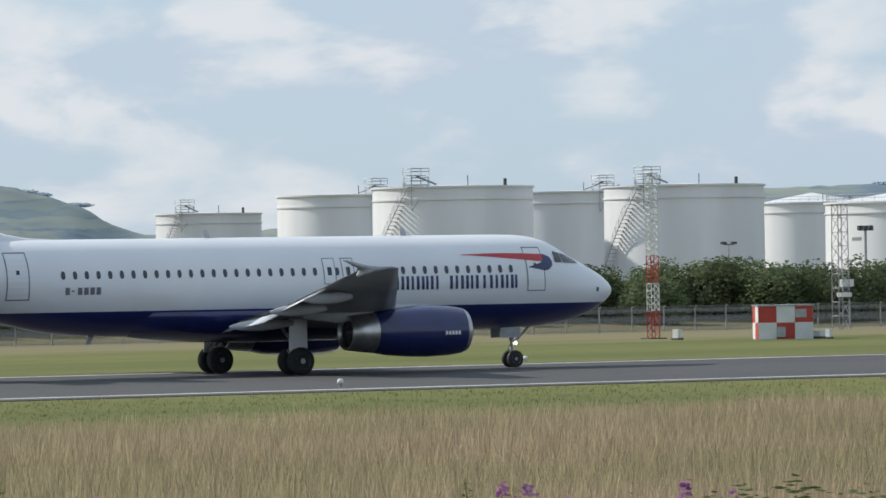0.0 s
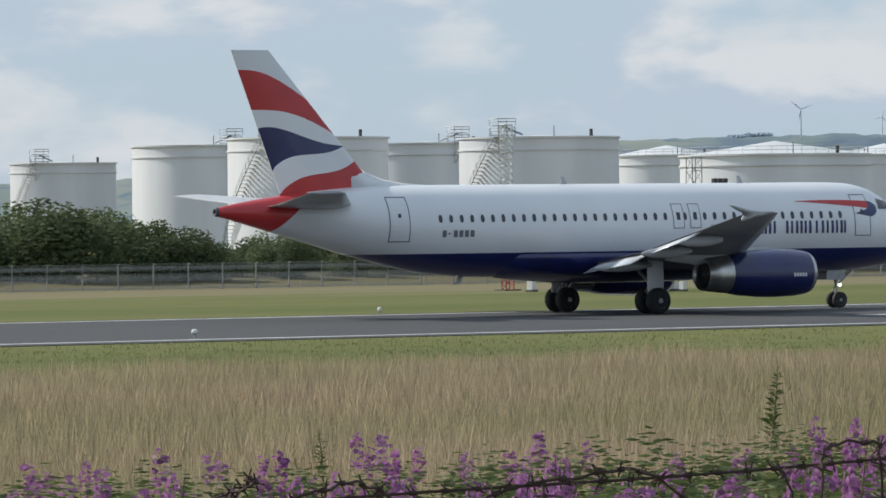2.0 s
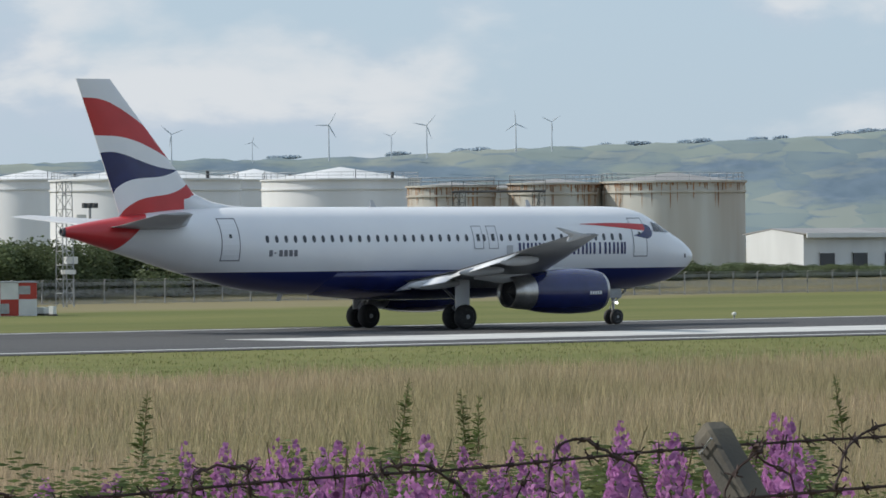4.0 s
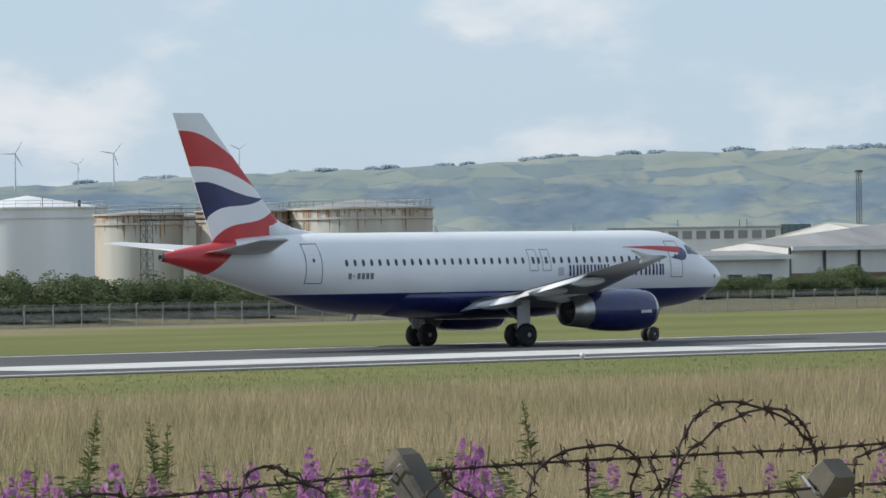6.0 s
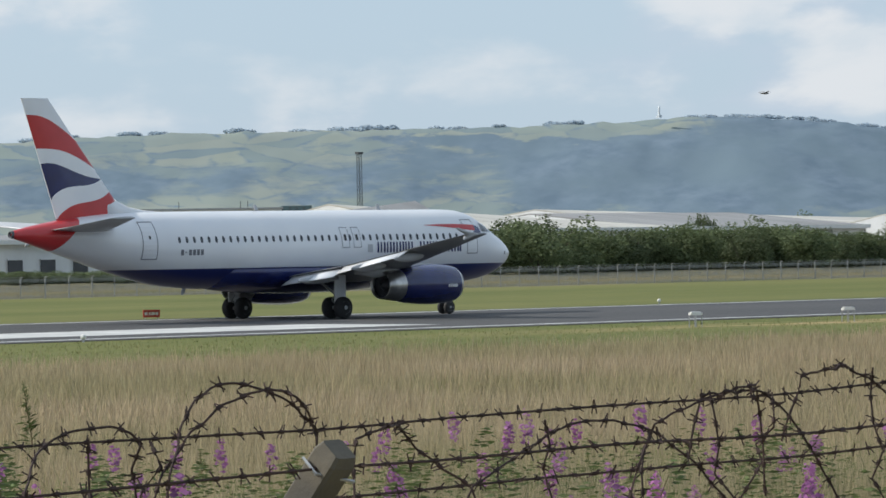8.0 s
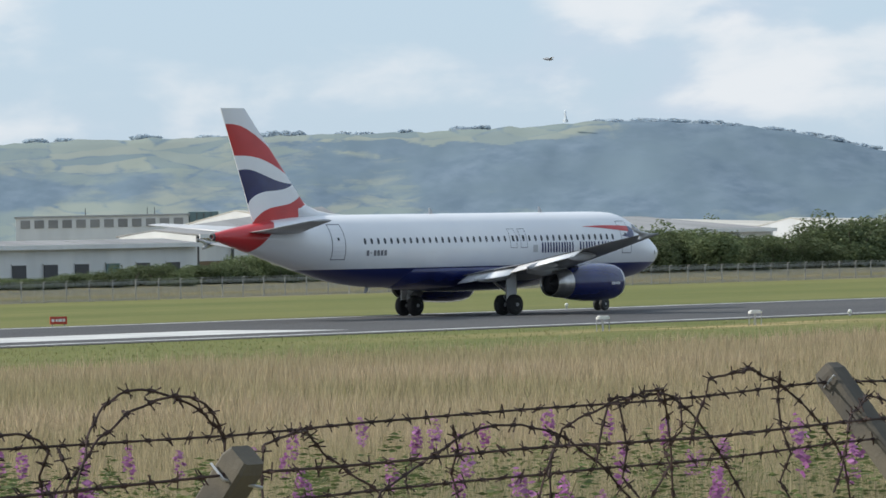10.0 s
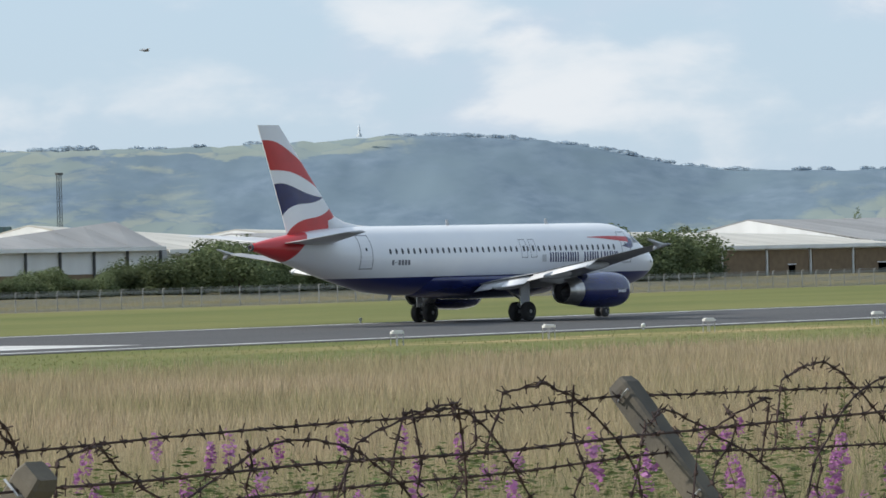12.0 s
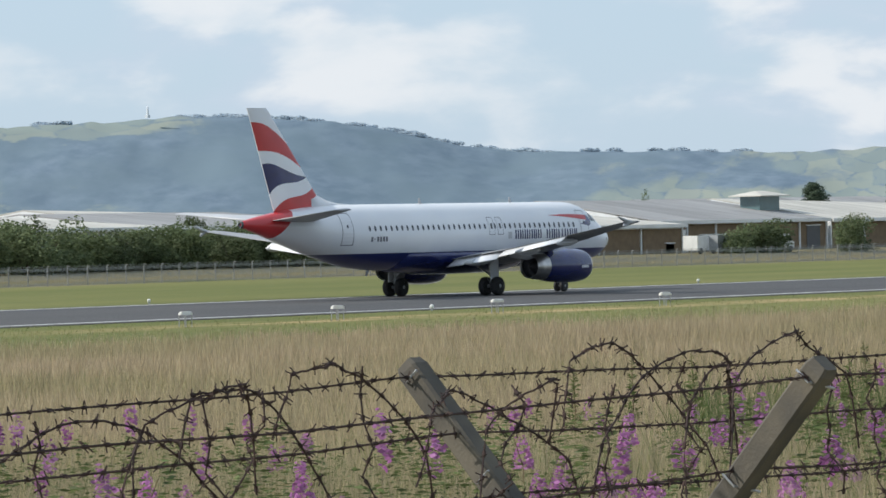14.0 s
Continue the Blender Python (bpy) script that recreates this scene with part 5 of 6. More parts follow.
# ---- wind turbines and the obelisk on the skyline ----
def turbine(az, hub_el, dist, size, spin):
    base = spot(az, dist, 4 + 4200 * tan(radians(spline(RIDGE, az))) - 6)
    t = thing("wind_turbine", base, "slender pale wind turbine on the far ridge", "wind turbine", "wind turbines on the ridge")
    H = 4 + dist * tan(radians(hub_el)) - base.z
    g = Geo().tube([(0, 0, 0), (0, 0, H)], [0.55 * size, 0.3 * size], 8)
    part("tower", g, BLADE, t)
    f = Vector((-sin(radians(az)), -cos(radians(az)), 0))
    r = Vector((cos(radians(az)), -sin(radians(az)), 0))
    c = Vector((0, 0, H)) + f * 0.9
    g = Geo().tube([c - f * 2.2 * size, c + f * 0.4 * size], 0.45 * size, 8)
    part("nacelle", g, BLADE, t)
    for k in range(3):
        b = radians(spin + 120 * k)
        d = r * cos(b) + Vector((0, 0, 1)) * sin(b)
        g = Geo().tube([c, c + d * 3.0 * size, c + d * 8.5 * size], [0.28 * size, 0.42 * size, 0.07 * size], 5)
        part("blade", g, BLADE, t)


BLADE = material("turbine_paint", (0.55, 0.6, 0.64), 0.6)
for az_, el_, dist_, size_, spin_ in ((34.68, 1.29, 4150, 1.3, 20), (35.6, 1.19, 4190, 0.8, 75), (36.47, 1.38, 4150, 1.45, 60), (37.18, 1.25, 4190, 0.85, 40), (37.585, 1.37, 4150, 1.4, 50), (38.6, 1.38, 4150, 1.3, 95), (39.01, 1.4, 4180, 1.1, 35)):
    turbine(az_, el_, dist_, size_, spin_)


def obelisk():
    z0 = 4 + 4200 * tan(radians(spline(RIDGE, 49.47))) - 1
    t = thing("obelisk_monument", spot(49.47, 4180, z0), "tall thin stone obelisk on the hilltop", "monument")
    g = Geo()
    g.rings([[(sx * w, sy * w, z) for sx, sy in ((1, 1), (-1, 1), (-1, -1), (1, -1))] for w, z in ((0.95, 0), (0.55, 8.4), (0.05, 9.8))])
    part("shaft", g, BLADE, t)
    g = Geo().box((0, 0, 0.8), (3.2, 3.2, 2.2))
    part("plinth", g, BLADE, t)


obelisk()


# ---- bushes and trees ----
def bush_variants():
    kinds = []
    for k in range(5):
        r = np.random.default_rng(100 + k)
        lobes = [(r.uniform(-0.42, 0.42), r.uniform(-0.35, 0.35), r.uniform(0.1, 0.72), r.uniform(0.18, 0.34), r.uniform(0.18, 0.34), r.uniform(0.15, 0.28)) for _ in range(14)]
        lobes += [(0, 0, 0.32, 0.5, 0.42, 0.33), (0, 0, 0.12, 0.52, 0.44, 0.14)]
        kinds.append(quads_mesh("crown", leaf_cloud(r, lobes, 5200, 0.026), LEAF))
    return kinds


CROWNS = bush_variants()


def bush(p, w, h, k, label, name="bush", category="bush", group="bushes along the fence"):
    t = tagged(new(name), label, category, group)
    t.matrix_basis = Matrix.Translation(p) @ Matrix.Rotation(k * 1.7, 4, "Z")
    c = new("crown", CROWNS[k % 5])
    c.parent = t
    c.matrix_basis = Matrix.Diagonal((w, w * 0.8, h, 1))
    g = Geo()
    for j in range(3):
        a = j * 2.1 + k
        g.tube([(0.1 * cos(a), 0.1 * sin(a), 0), (0.12 * w * cos(a), 0.12 * w * sin(a), h * 0.3), (0.25 * w * cos(a), 0.22 * w * sin(a), h * 0.6)], [0.12, 0.08, 0.03], 5)
    part("trunk", g, BARK, t)
    return t


HEDGE = [(20, 0.5), (22.8, 0.42), (23.7, 0.22), (24.5, 0.29), (25.4, 0.35), (26.3, 0.42), (27.5, 0.1), (28.2, -0.08), (28.7, 0.0), (29.4, 0.02), (30.2, 0.16), (31, 0.12), (32.2, 0.26), (33.2, 0.16), (34, 0.2), (35, 0.2), (36.5, 0.08), (37.6, 0.0), (38.8, 0.03), (39.7, -0.08),
         (41, -0.2), (43, -0.24), (44.1, -0.18), (44.8, -0.1), (45.3, -0.14), (45.82, 0.01), (46.25, -0.12), (46.7, 0.03), (47.2, 0.1), (47.6, 0.22), (48.1, 0.33), (48.5, 0.2), (49, 0.18), (49.7, 0.2), (50.4, 0.2), (50.8, 0.26), (51.3, 0.16), (51.75, 0.08), (52.2, 0.18), (52.5, 0.33), (52.9, 0.33), (53.2, 0.27), (53.42, 0.1)]
rnd = random.Random(4)
az_ = 20.0
k_ = 0
while az_ < 53.4:
    y_ = (313 if az_ < 40 else 326) + rnd.uniform(0, 9) + (14 if az_ < 30 else 3) * rnd.random()
    d_ = y_ / cos(radians(az_))
    g_ = ground_z(d_ * sin(radians(az_)), y_)
    h_ = max(1.1, (4 - g_ + d_ * tan(radians(spline(HEDGE, az_)))) * rnd.uniform(0.88, 1.08))
    w_ = max(3.6, h_ * rnd.uniform(1.0, 1.5))
    bush(spot(az_, d_, g_ - 0.05), w_, h_, k_, "dense dark green bush behind the perimeter fence")
    k_ += 1
    az_ += w_ * 0.5 / d_ * 57.3 * cos(radians(az_)) * 0.62
for az_, d_, w_, h_, z_ in ((55.03, 660, 3.0, 9.4, 0), (56.15, 590, 6.5, 5.0, 0), (56.45, 592, 6.5, 5.4, 0), (57.46, 600, 6.0, 5.8, 0), (50.0, 560, 2.6, 7.6, 0), (46.9, 570, 4.0, 6.6, 0),
                            (45.7, 600, 7.0, 6.4, 0), (45.4, 610, 6, 6.0, 0), (49.9, 560, 3, 7, 0), (53.0, 640, 7, 8.0, 0), (51.3, 640, 6, 7.6, 0), (43.6, 640, 9, 6.2, 0)):
    bush(spot(az_, d_, z_), w_, h_, k_, "dark green leafy tree beside the warehouses", "tree", "tree", "trees by the warehouses")
    k_ += 1


def pine_tree(az, dist, width, height, seed):
    """A pine with a bare lower trunk, level limbs and flat, ragged tiers of needles."""
    r = np.random.default_rng(seed)
    t = thing("pine_tree", spot(az, dist), "dark green pine tree rising behind the warehouse roofs", "tree")
    g = Geo()
    g.tube([(0, 0, 0), (0.15, 0.1, height * 0.5), (0, 0.05, height * 0.96)], [0.35, 0.24, 0.05], 7)
    lobes = []
    for k in range(26):
        s = 0.45 + 0.53 * k / 25
        reach = width * 0.5 * (1 - ((s - 0.66) / 0.36) ** 2 * (0.85 if s > 0.66 else 0.5)) * r.uniform(0.55, 0.85)
        a = k * 2.4 + r.uniform(-0.4, 0.4)
        p = (reach * cos(a), reach * sin(a), height * s)
        g.tube([(0, 0, height * (s - 0.05)), p], [0.08, 0.02], 4)
        lobes.append((*p, width * r.uniform(0.16, 0.25), width * r.uniform(0.16, 0.25), height * r.uniform(0.035, 0.06)))
        lobes.append((p[0] * 0.45, p[1] * 0.45, p[2], width * 0.2, width * 0.2, height * 0.06))
    part("trunk", g, BARK, t)
    c = new("crown", quads_mesh("crown", leaf_cloud(r, lobes, 9000, 0.13), PINE))
    c.parent = t


pine_tree(57.03, 690, 4.6, 9.5, 1)
pine_tree(58.12, 720, 7.0, 12.4, 2)
pine_tree(58.53, 722, 6.6, 11.7, 3)


# ---- tall grass ----
def blades(rng, n, az0, az1, y0, y1, h, w, per, lean=0.25, power=1.0):
    """Tufts of blades on a stretch of the field; each tuft is a fan of thin triangles."""
    az = np.radians(rng.uniform(az0, az1, n))
    y = y0 + (y1 - y0) * rng.random(n) ** power
    x = y * np.tan(az)
    z = np.array([ground_z(a, b) for a, b in zip(x.tolist(), y.tolist())])
    out_ = []
    clump = np.array([noise.noise((a * 0.22, b * 0.12, 0)) for a, b in zip(x.tolist(), y.tolist())])
    for k in range(per):
        hh = h * rng.uniform(0.55, 1.15, n) * (1 + 0.35 * clump)
        a = rng.uniform(0, 2 * np.pi, n)
        ww = w * rng.uniform(0.6, 1.4, n)
        bx, by = x + rng.normal(0, 0.09, n), y + rng.normal(0, 0.12, n)
        tx, ty = bx + hh * rng.normal(0.04, lean, n), by + hh * rng.normal(0, lean, n)
        p0 = np.stack([bx - ww * np.cos(a), by - ww * np.sin(a), z - 0.03], 1)
        p1 = np.stack([bx + ww * np.cos(a), by + ww * np.sin(a), z - 0.03], 1)
        p2 = np.stack([tx, ty, z + hh], 1)
        out_.append(np.stack([p0, p1, p2], 1).reshape(-1, 3))
    return np.concatenate(out_)


def grasses():
    rng = np.random.default_rng(21)
    pts = np.concatenate([blades(rng, 38000, 21, 61, 60, 112, 0.74, 0.015, 5), blades(rng, 20000, 21, 61, 26, 62, 0.9, 0.009, 6), blades(rng, 12000, 21, 61, 58, 112, 1.0, 0.016, 1, 0.18), blades(rng, 5000, 21, 61, 22, 60, 1.15, 0.011, 1, 0.16), blades(rng, 15000, 41, 61, 10, 34, 0.95, 0.0065, 6), blades(rng, 17000, 21, 61, 92, 115, 0.78, 0.015, 5)])
    tagged(new("tall_grass", tris_mesh("tall_grass", pts, STRAW)), "tall straw-coloured dry grass covering the field", "grass", kind="stuff")
    pts = np.concatenate([blades(rng, 4500, 21, 61, 40, 104, 0.55, 0.02, 5), blades(rng, 5000, 21, 61, 9, 40, 0.75, 0.008, 6), blades(rng, 2500, 42, 61, 14, 52, 1.0, 0.009, 5)])
    tagged(new("green_grass", tris_mesh("green_grass", pts, GREENGRASS)), "green grass growing among the dry stalks", "grass", kind="stuff")
    pts = blades(rng, 15000, 21, 61, 112, 158, 0.1, 0.02, 3)
    tagged(new("mown_grass", tris_mesh("mown_grass", pts, GREENGRASS)), "short mown green grass beside the runway", "grass", kind="stuff")
    pts = np.concatenate([blades(rng, 7000, 21, 43, 11, 34, 1.1, 0.008, 6), blades(rng, 1500, 42, 61, 11, 34, 1.0, 0.007, 6), blades(rng, 700, 55.5, 61, 26, 60, 1.25, 0.014, 9)])
    tagged(new("weedy_grass", tris_mesh("weedy_grass", pts, WEED)), "dark green rank grass behind the wire", "grass", kind="stuff")


grasses()


# ---- weeds and fireweed ----
def lance(out_, base, direction, length, width, rng):
    d = Vector(direction).normalized()
    s = d.cross(Vector((0, 0, 1)))
    s = s.normalized() if s.length > 1e-4 else Vector((1, 0, 0))
    mid = base + d * length * 0.5 + Vector((0, 0, 0.05 * length))
    tip = base + d * length - Vector((0, 0, 0.15 * length))
    out_ += [tuple(base), tuple(mid + s * width), tuple(tip), tuple(mid - s * width)]


def fireweed_meshes(seed):
    r = random.Random(seed)
    H = 1.6
    path = [(0.06 * k * r.uniform(-0.5, 0.5), 0.06 * k * r.uniform(-0.5, 0.5), H * k / 5) for k in range(6)]
    stem = fix_normals(Geo().tube(path, [0.009, 0.008, 0.007, 0.006, 0.005, 0.003], 5).mesh("stem", STEM))
    leaves = []
    for k in range(46):
        t = 0.15 + 0.58 * k / 46
        p = Vector((path[0][0], path[0][1], H * t)).lerp(Vector((*path[4][:2], H * t)), t)
        a = k * 2.4
        lance(leaves, p, (cos(a), sin(a), r.uniform(0.2, 0.7)), r.uniform(0.1, 0.17), 0.013, r)
    petals = []
    for k in range(120):
        t = r.random() ** 1.25
        z = H * (0.78 + 0.23 * t)
        a = r.uniform(0, 2 * pi)
        rad = 0.085 * (1 - t) ** 0.7 + 0.008
        p = Vector((path[4][0] + rad * cos(a), path[4][1] + rad * sin(a), z))
        n = Vector((cos(a), sin(a), r.uniform(-0.5, 0.6)))
        s = (0.025 * (1 - 0.55 * t)) * r.uniform(0.7, 1.2)
        u = Vector((-sin(a), cos(a), 0)) * s
        v = n.cross(u).normalized() * s
        petals += [tuple(p - u), tuple(p - v), tuple(p + u + n * s * 0.5), tuple(p + v)]
    return stem, quads_mesh("leaves", np.array(leaves), WEED), quads_mesh("flower_spike", np.array(petals), PETAL)


def fireweeds():
    kinds = [fireweed_meshes(300 + k) for k in range(6)]
    r = random.Random(9)
    for k in range(420):
        az = r.uniform(21.5, 43) if k < 350 else r.uniform(42, 60)
        y = r.uniform(11.5, 24) if az < 42 else r.uniform(17, 27)
        thick = 0.5 + 0.5 * smooth01((az - 24) / 12) if az < 42 else 0.8
        if r.random() > thick * 0.72:
            continue
        x = y * tan(radians(az))
        z = ground_z(x, y)
        s = r.uniform(0.72, 1.06) if az < 42 else r.uniform(0.5, 0.78)
        s *= 1.13 if 35 < az < 42 else 1.0
        t = tagged(new("fireweed"), "tall fireweed with a magenta flower spike", "flower", "fireweed plants behind the wire")
        t.matrix_basis = Matrix.Translation((x, y, z - 0.02)) @ Matrix.Rotation(r.uniform(0, 6.28), 4, "Z") @ Matrix.Rotation(r.uniform(-0.12, 0.12), 4, "X") @ Matrix.Diagonal((1, 1, s, 1))
        for name, me in zip(("stem", "leaves", "flower_spike"), kinds[k % 6]):
            o = new(name, me)
            o.parent = t
    # the crowd further back and the leafy undergrowth
    rng = np.random.default_rng(31)
    lob = []
    for k in range(420):
        az = 21 + 21 * rng.random() if k < 340 else 42 + 18 * rng.random()
        y = rng.uniform(13, 34)
        x = y * tan(radians(az))
        z = ground_z(x, y) + rng.uniform(0.95, 1.5)
        lob.append((x, y, z, 0.05, 0.05, 0.13))
    tagged(new("fireweed_crowd", quads_mesh("fireweed_crowd", leaf_cloud(rng, lob, 21000, 0.022), PETAL)), "crowd of magenta fireweed flowers in the grass", "flowers", kind="stuff")
    lob = []
    for k in range(2950):
        az = 20 + 22 * rng.random() if k < 2600 else 42 + 19 * rng.random()
        y = rng.uniform(15, 30 + 8 * smooth01((az - 28) / 8)) if az < 42 else rng.uniform(18, 40)
        x = y * tan(radians(az))
        lob.append((x, y, ground_z(x, y) + rng.uniform(0.5, 1.12 + 0.2 * smooth01((az - 28) / 8)) * (1.0 if az < 42 else 0.85), 0.16, 0.16, 0.36))
    tagged(new("weed_undergrowth", quads_mesh("weed_undergrowth", leaf_cloud(rng, lob, 260000, 0.042, 0.22), WEED)), "green leafy weeds under the flowers", "weeds", kind="stuff")


fireweeds()


def dock_weed(az, dist, h, k):
    """A tall seeding weed in the dry grass."""
    p = spot(az, dist)
    p.z = ground_z(p.x, p.y) - 0.02
    t = thing("dock_weed", p, "tall dark green leafy weed in dry grass", "weed", "tall weeds in the field")
    r = random.Random(k)
    g = Geo().tube([(0, 0, 0), (0.03, 0, h * 0.5), (0.0, 0.02, h)], [0.02, 0.014, 0.006], 5)
    part("stem", g, STEM, t)
    t.rotation_euler = (r.uniform(-0.14, 0.14), r.uniform(-0.14, 0.14), 0)
    leaves = []
    for j in range(170):
        s = r.random()
        a = r.uniform(0, 6.28)
        ln_ = (h * 0.13 * (1 - s) ** 0.6 + 0.04) * r.uniform(0.45, 1.35)
        lance(leaves, Vector((0, 0, h * (0.12 + 0.86 * s))), (cos(a), sin(a), r.uniform(0.1, 0.9)), ln_, ln_ * 0.13, r)
    o = new("leaves", quads_mesh("leaves", np.array(leaves), WEED))
    o.parent = t


for k_, (az_, d_, h_) in enumerate(((34.25, 80, 1.78), (23.8, 66, 1.5), (37.15, 84, 1.85), (38.0, 80, 1.75), (36.3, 40, 1.75), (36.5, 42, 1.6), (40.97, 45, 1.7), (42.33, 84, 1.85), (38.1, 82, 1.6), (29.2, 70, 1.2), (44.2, 70, 1.1), (54.25, 88, 1.6), (54.9, 90, 1.7), (55.63, 88, 1.8),
                                    (57.0, 86, 1.5), (57.35, 88, 1.7), (57.6, 85, 1.9), (57.9, 88, 2.1), (58.1, 84, 2.2), (58.3, 88, 2.3), (58.5, 86, 2.4), (58.6, 90, 2.6), (58.75, 87, 2.6), (58.95, 88, 2.5), (46.2, 60, 1.0), (47.6, 70, 1.0), (38.9, 32, 1.4), (35.6, 36, 1.3), (33.0, 38, 1.3), (39.6, 38, 1.5), (49.3, 48, 1.0), (51.0, 56, 1.1))):
    dock_weed(az_, d_, h_, k_)


# ---- barbed wire fence in front of the camera ----
POST_X = (0.1, 6.0, 9.03, 12.1, 15.1)
FENCE_Y, ARM, TOP = 6.4, 0.56, 3.705


DIP = [(2.0, 0.115), (3.6, 0.094), (5.8, 0.05), (7.4, 0.015), (8.9, 0.0)]


def arm_top(x):
    """Height of the arm tips along the fence; it dips where posts are missing."""
    return TOP - spline(DIP, x)


def y_post(fence, x):
    top = arm_top(x) if x > 5 else 2.9
    zg = ground_z(x, FENCE_Y)
    zj = top - 0.58
    g = Geo()
    w = 0.029

    def ring(c, half, z, lean=0.0):
        c_ = 0.012
        return [(x + sx * (half - (c_ if i % 2 else 0)), c + sy * (half - (0 if i % 2 else c_)), z) for i, (sx, sy) in enumerate(((1, 1), (1, 1), (-1, 1), (-1, 1), (-1, -1), (-1, -1), (1, -1), (1, -1)))]
    g.rings([ring(FENCE_Y, w * 1.1, z) for z in (zg - 0.3, zj)])
    post = part("post", g, CONCRETE, fence, "weathered concrete post forked into two arms")
    for s in (-1, 1):
        g = Geo()
        a, b = Vector((x, FENCE_Y, zj - 0.06)), Vector((x, FENCE_Y + s * ARM, top))
        d = (b - a).normalized()
        n = Vector((0, d.z, -d.y)) * s
        rr = []
        for p, k in ((a, 1.0), (b - d * 0.02, 1.0), (b, 0.8)):
            rr.append([p + Vector((sx * w * k, 0, 0)) + n * (sy * w * k) for sx, sy in ((0.8, 1), (-0.8, 1), (-1, 0.8), (-1, -0.8), (-0.8, -1), (0.8, -1), (1, -0.8), (1, 0.8))])
        g.rings(rr)
        arm = part("arm", g, CONCRETE, post)
        for f in (0.95, 0.6, 0.25):
            p = a + (b - a) * f
            g = Geo().tube([p + Vector((-w * 1.25, 0, 0)) - n * w, p + Vector((-w * 1.3, 0, 0)) + n * w * 0.4, p + Vector((w * 1.2, 0, 0)) + n * w * 1.25], 0.003, 4)
            part("wire_tie", g, GALV, arm, "bright wire tie")


def barbs(g, path, rng, gap=0.058):
    """Four-point barbs wound round a strand at even steps."""
    run, nxt = 0.0, gap * 0.5
    for a, b in zip(path, path[1:]):
        a, b = Vector(a), Vector(b)
        L = (b - a).length
        while nxt < run + L:
            p = a + (b - a) * ((nxt - run) / L)
            d = (b - a).normalized()
            g.tube([p - d * 0.006, p + d * 0.005], 0.0045, 5, 0, False)
            for k in range(2):
                v = Vector((rng.uniform(-1, 1), rng.uniform(-1, 1), rng.uniform(-1, 1)))
                v = (v - d * v.dot(d) * 0.6).normalized() * 0.016
                o = d * (0.004 if k else -0.004)
                g.tube([p + o - v, p + o + v], 0.0016, 3, 0, False)
            nxt += gap * rng.uniform(0.9, 1.1)
        run += L


def barbed_fence():
    fence = thing("barbed_wire_fence", (0, 0, 0), "rusty barbed wire fence with coils on forked concrete posts", "fence")
    for x in POST_X:
        y_post(fence, x)
    rng = random.Random(17)
    lines = [(-1, 0.95), (-1, 0.6), (-1, 0.25), (1, 0.95), (1, 0.73), (1, 0.5)]
    for s, f in lines:
        path = []
        for k in range(150):
            x = -1.0 + 18 * k / 149
            prev = max([p for p in POST_X if p <= x] or [-1.0])
            nxt = min([p for p in POST_X if p > x] or [17.5])
            u = (x - prev) / (nxt - prev)
            sag = 0.018 * 4 * u * (1 - u)
            zt = arm_top(x)
            path.append((x, FENCE_Y + s * ARM * f, zt - 0.58 * (1 - f) - sag + 0.006 * noise.noise((x * 2, s * 3, f * 9))))
        g = Geo().tube(path, 0.0025, 5)
        barbs(g, path, rng)
        part("strand", g, RUSTWIRE, fence, "rusty barbed strand")
    # slack lengths that arch over the strands: left foot, crest and right foot as (along the fence, height)
    for (xa, za), (xc, zc), (xb, zb) in ARCHES_WEST + ARCHES_EAST:
        path = []
        for k in range(-26, 27):
            u = k / 20
            xf, zf = (xa, za) if u < 0 else (xb, zb)
            a = abs(u)
            path.append((xc + (xf - xc) * a + 0.008 * noise.noise((k * 0.3, xc * 7, 1)), FENCE_Y + 0.12 * noise.noise((xc * 3, u, 4)) + 0.05 * u, zc - (zc - zf) * a ** 1.75 - 0.4 * max(0.0, a - 1) + 0.006 * noise.noise((k * 0.35, xc * 5, 6))))
        g = Geo().tube(path, 0.0024, 5)
        barbs(g, path, rng, 0.056)
        part("loose_strand", g, RUSTWIRE, fence, "slack arching barbed strand")
    # short lengths that hang and lean between the strands
    for x, top, low, lean in TANGLES:
        path = [(x + lean * j / 7 + rng.uniform(-0.012, 0.012), FENCE_Y + rng.uniform(-0.03, 0.03), top + (low - 0.15 - top) * j / 7) for j in range(8)]
        g = Geo().tube(path, 0.0023, 5)
        barbs(g, path, rng, 0.045)
        part("hanging_wire", g, RUSTWIRE, fence)


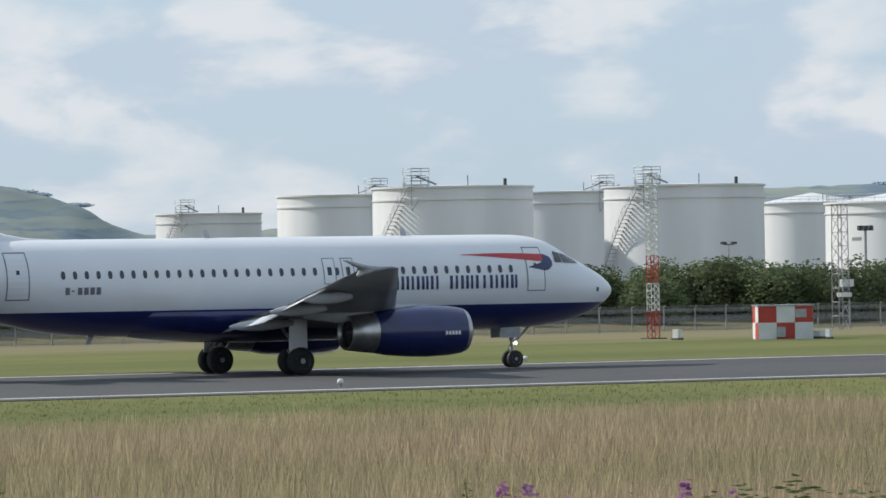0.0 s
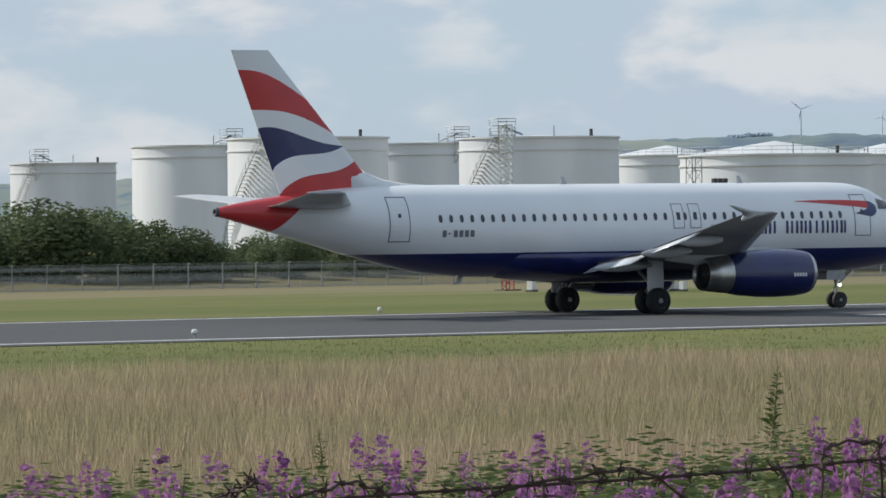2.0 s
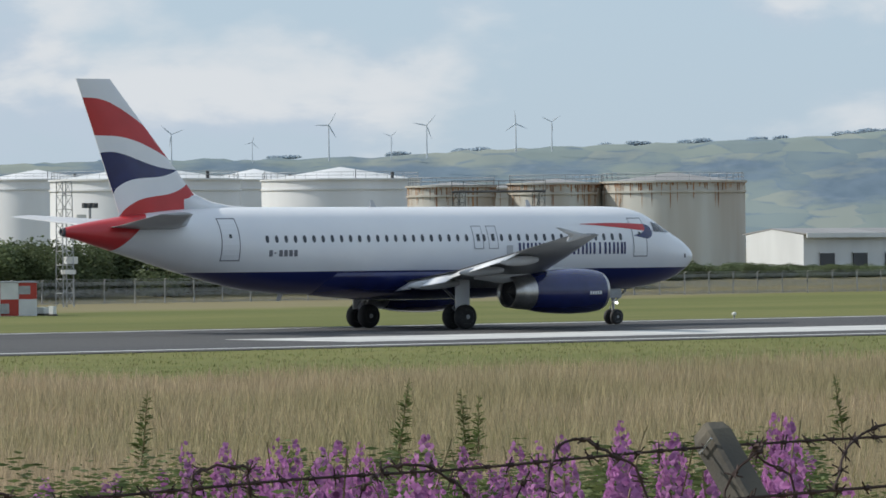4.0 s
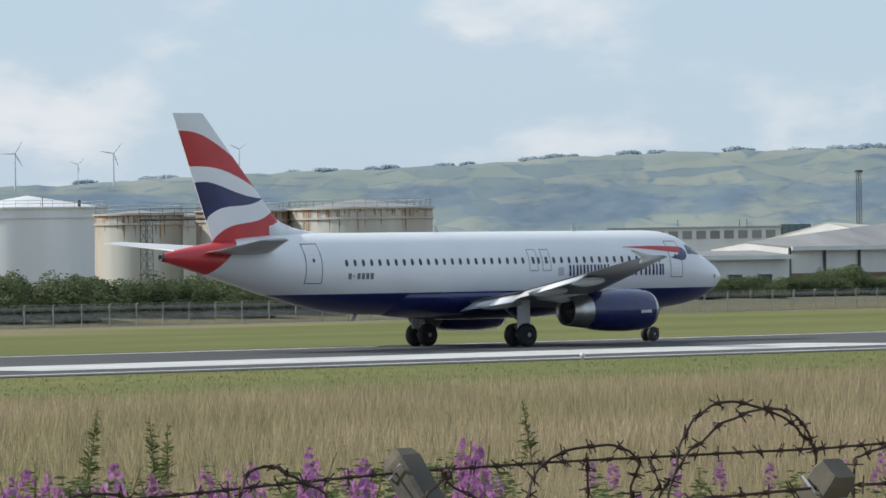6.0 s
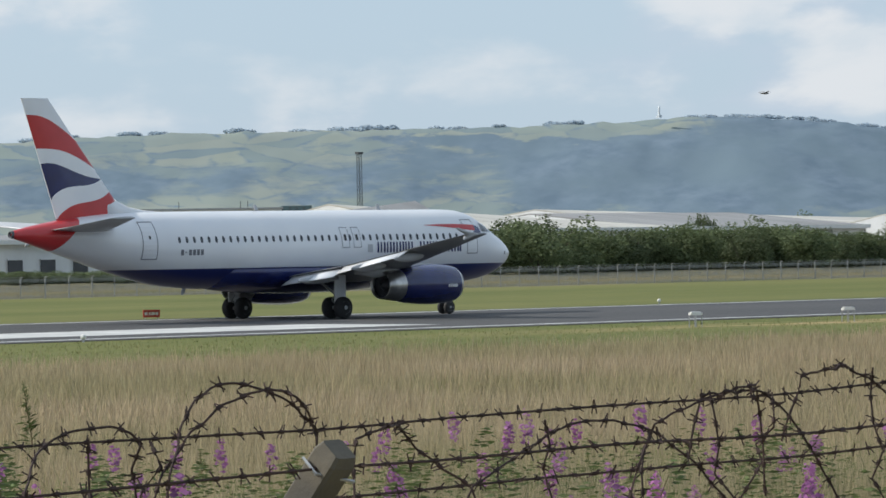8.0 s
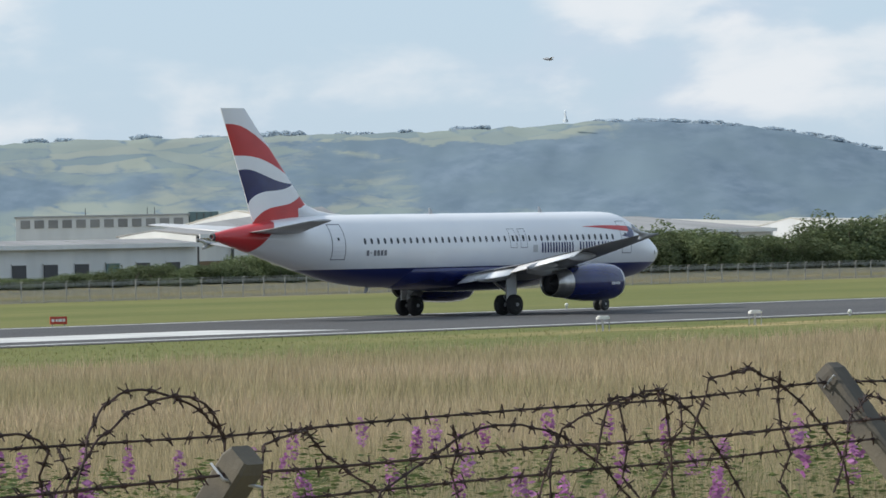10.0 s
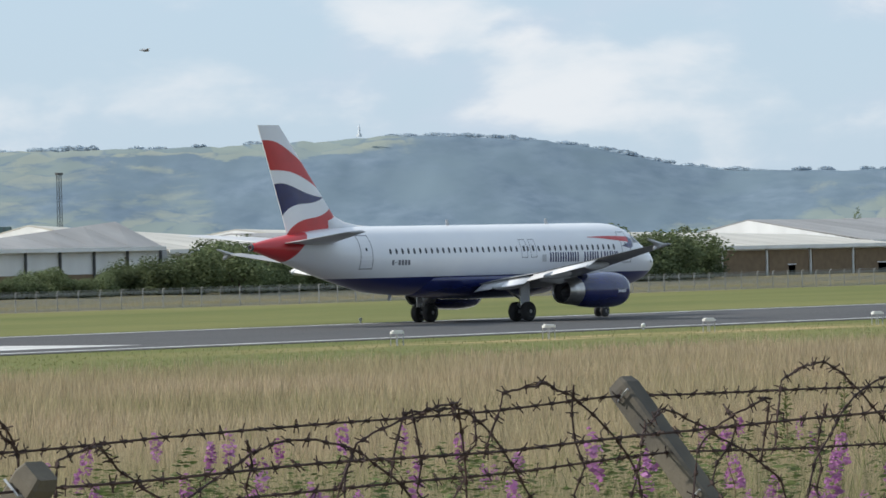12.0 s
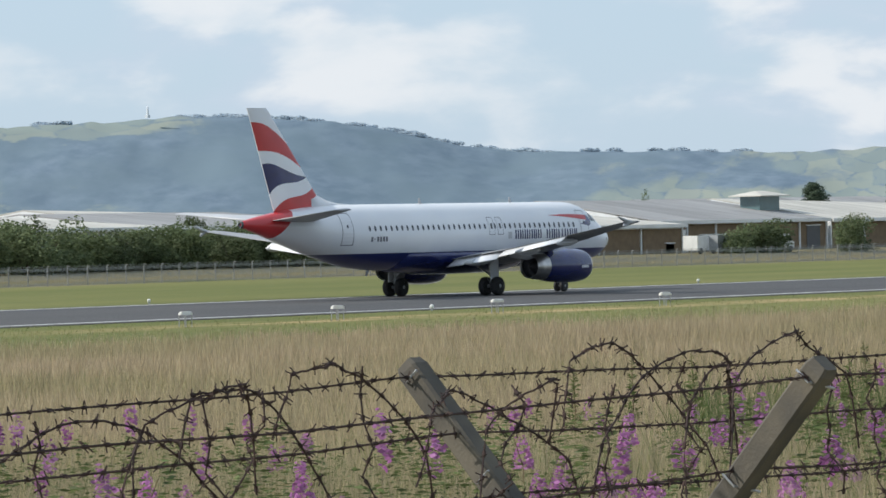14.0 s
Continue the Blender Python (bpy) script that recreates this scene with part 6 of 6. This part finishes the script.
ARCHES_WEST = [((2.64, 3.52), (2.82, 3.617), (2.99, 3.54)), ((3.31, 3.524), (3.417, 3.62), (3.483, 3.536)), ((3.46, 3.596), (3.62, 3.629), (3.82, 3.53)), ((3.386, 3.6), (3.454, 3.64), (3.508, 3.51)),
               ((3.85, 3.595), (4.1, 3.63), (4.38, 3.48)), ((4.4, 3.63), (4.52, 3.662), (4.61, 3.638)), ((4.78, 3.622), (4.91, 3.647), (5.15, 3.51)), ((5.1, 3.56), (5.24, 3.678), (5.39, 3.628)),
               ((5.52, 3.56), (5.62, 3.66), (5.76, 3.6))]
ARCHES_EAST = [((5.75, 3.587), (5.99, 3.689), (6.1, 3.6)), ((6.08, 3.57), (6.3, 3.754), (6.56, 3.65)), ((6.08, 3.57), (6.37, 3.742), (6.58, 3.63)), ((6.57, 3.645), (6.71, 3.668), (6.99, 3.53)),
               ((6.87, 3.546), (7.31, 3.653), (7.72, 3.485)), ((7.45, 3.64), (7.74, 3.708), (7.86, 3.637)), ((7.58, 3.692), (7.72, 3.698), (8.1, 3.467)), ((7.84, 3.724), (8.02, 3.74), (8.42, 3.528)),
               ((8.29, 3.622), (8.52, 3.665), (8.95, 3.49)), ((8.8, 3.717), (9.01, 3.749), (9.48, 3.5)), ((8.6, 3.574), (8.79, 3.68), (8.85, 3.664)), ((8.93, 3.54), (9.37, 3.722), (9.6, 3.652)),
               ((9.41, 3.62), (9.75, 3.754), (10.04, 3.649)), ((9.25, 3.513), (9.5, 3.693), (9.69, 3.61)), ((10.18, 3.55), (10.45, 3.7), (10.8, 3.6))]
TANGLES = [(3.465, 3.6, 3.47, 0.02), (3.95, 3.61, 3.46, -0.05), (4.4, 3.63, 3.46, 0.02), (5.14, 3.63, 3.48, -0.04), (5.96, 3.67, 3.5, 0.02), (6.1, 3.66, 3.5, -0.01), (7.13, 3.66, 3.48, 0.07), (7.45, 3.64, 3.47, -0.1),
           (7.64, 3.7, 3.46, 0.08), (7.83, 3.69, 3.6, -0.09), (8.15, 3.73, 3.48, 0.06), (8.7, 3.67, 3.53, -0.11), (9.05, 3.66, 3.48, -0.06), (9.3, 3.7, 3.5, 0.05), (9.85, 3.72, 3.52, 0.1), (10.1, 3.68, 3.5, 0.02)]


barbed_fence()


# ---- a gull over the field ----
GULLGREY = material("gull_plumage", (0.3, 0.3, 0.31), 0.8)


def gull():
    t = thing("gull", spot(46.67, 150, 11.5), "small grey gull flying over the field", "bird")
    g = Geo()
    g.rings([[(x, r_ * cos(k * pi / 4), r_ * sin(k * pi / 4)) for k in range(8)] for x, r_ in ((0.14, 0.004), (0.1, 0.02), (0.03, 0.036), (-0.07, 0.027), (-0.16, 0.012))])
    part("body", g, GULLGREY, t, smooth=True)
    for sd in (-1, 1):
        g = Geo()
        g.rings([[(xa, sd * y, z), ((xa + xb) / 2, sd * y, z + 0.012), (xb, sd * y, z)] for y, xa, xb, z in ((0.02, 0.05, -0.04, 0.02), (0.17, 0.06, -0.02, 0.06), (0.34, -0.01, -0.05, 0.03))])
        part("wing", g, GULLGREY, t)
    g = Geo().add([(-0.13, -0.02, 0), (-0.23, -0.035, 0), (-0.23, 0.035, 0), (-0.13, 0.02, 0), (-0.18, 0, 0.01)], [(0, 1, 4), (1, 2, 4), (2, 3, 4), (3, 0, 4), (3, 2, 1, 0)])
    part("tail", g, GULLGREY, t)
    return t


GULL = gull()


# ---- what moves ----
def travel(t):
    """How far the airliner has rolled along the runway, in metres."""
    return 96.85 + 12.6502 * t - 0.033726 * t * t - 0.0053756 * t ** 3


def motions():
    walk(AIRLINER, [(t * 0.5, pose(travel(t * 0.5), 191.81, 0.0)) for t in range(29)])
    gull_path = [(0, 34.0, 6.5), (4, 40.0, 5.0), (6.5, 46.67, 2.9), (7.5, 49.7, 1.88), (8, 50.68, 1.64), (10, 49.3, 2.1), (11.5, 47.66, 2.3), (14, 44.5, 3.2)]
    walk(GULL, [(t, Matrix.Translation(spot(az, 150, 4 + 150 * tan(radians(el)))) @ Matrix.Rotation(radians(-20), 4, "Z")) for t, az, el in gull_path])
    steps = [i / FPS for i in range(14 * FPS + 1)]
    for w, r in WHEELS:
        p = w.matrix_basis.translation.copy()
        walk(w, [(t, Matrix.Translation(p) @ Matrix.Rotation((travel(t) - 96.85) / r, 4, "Y")) for t in steps])


motions()
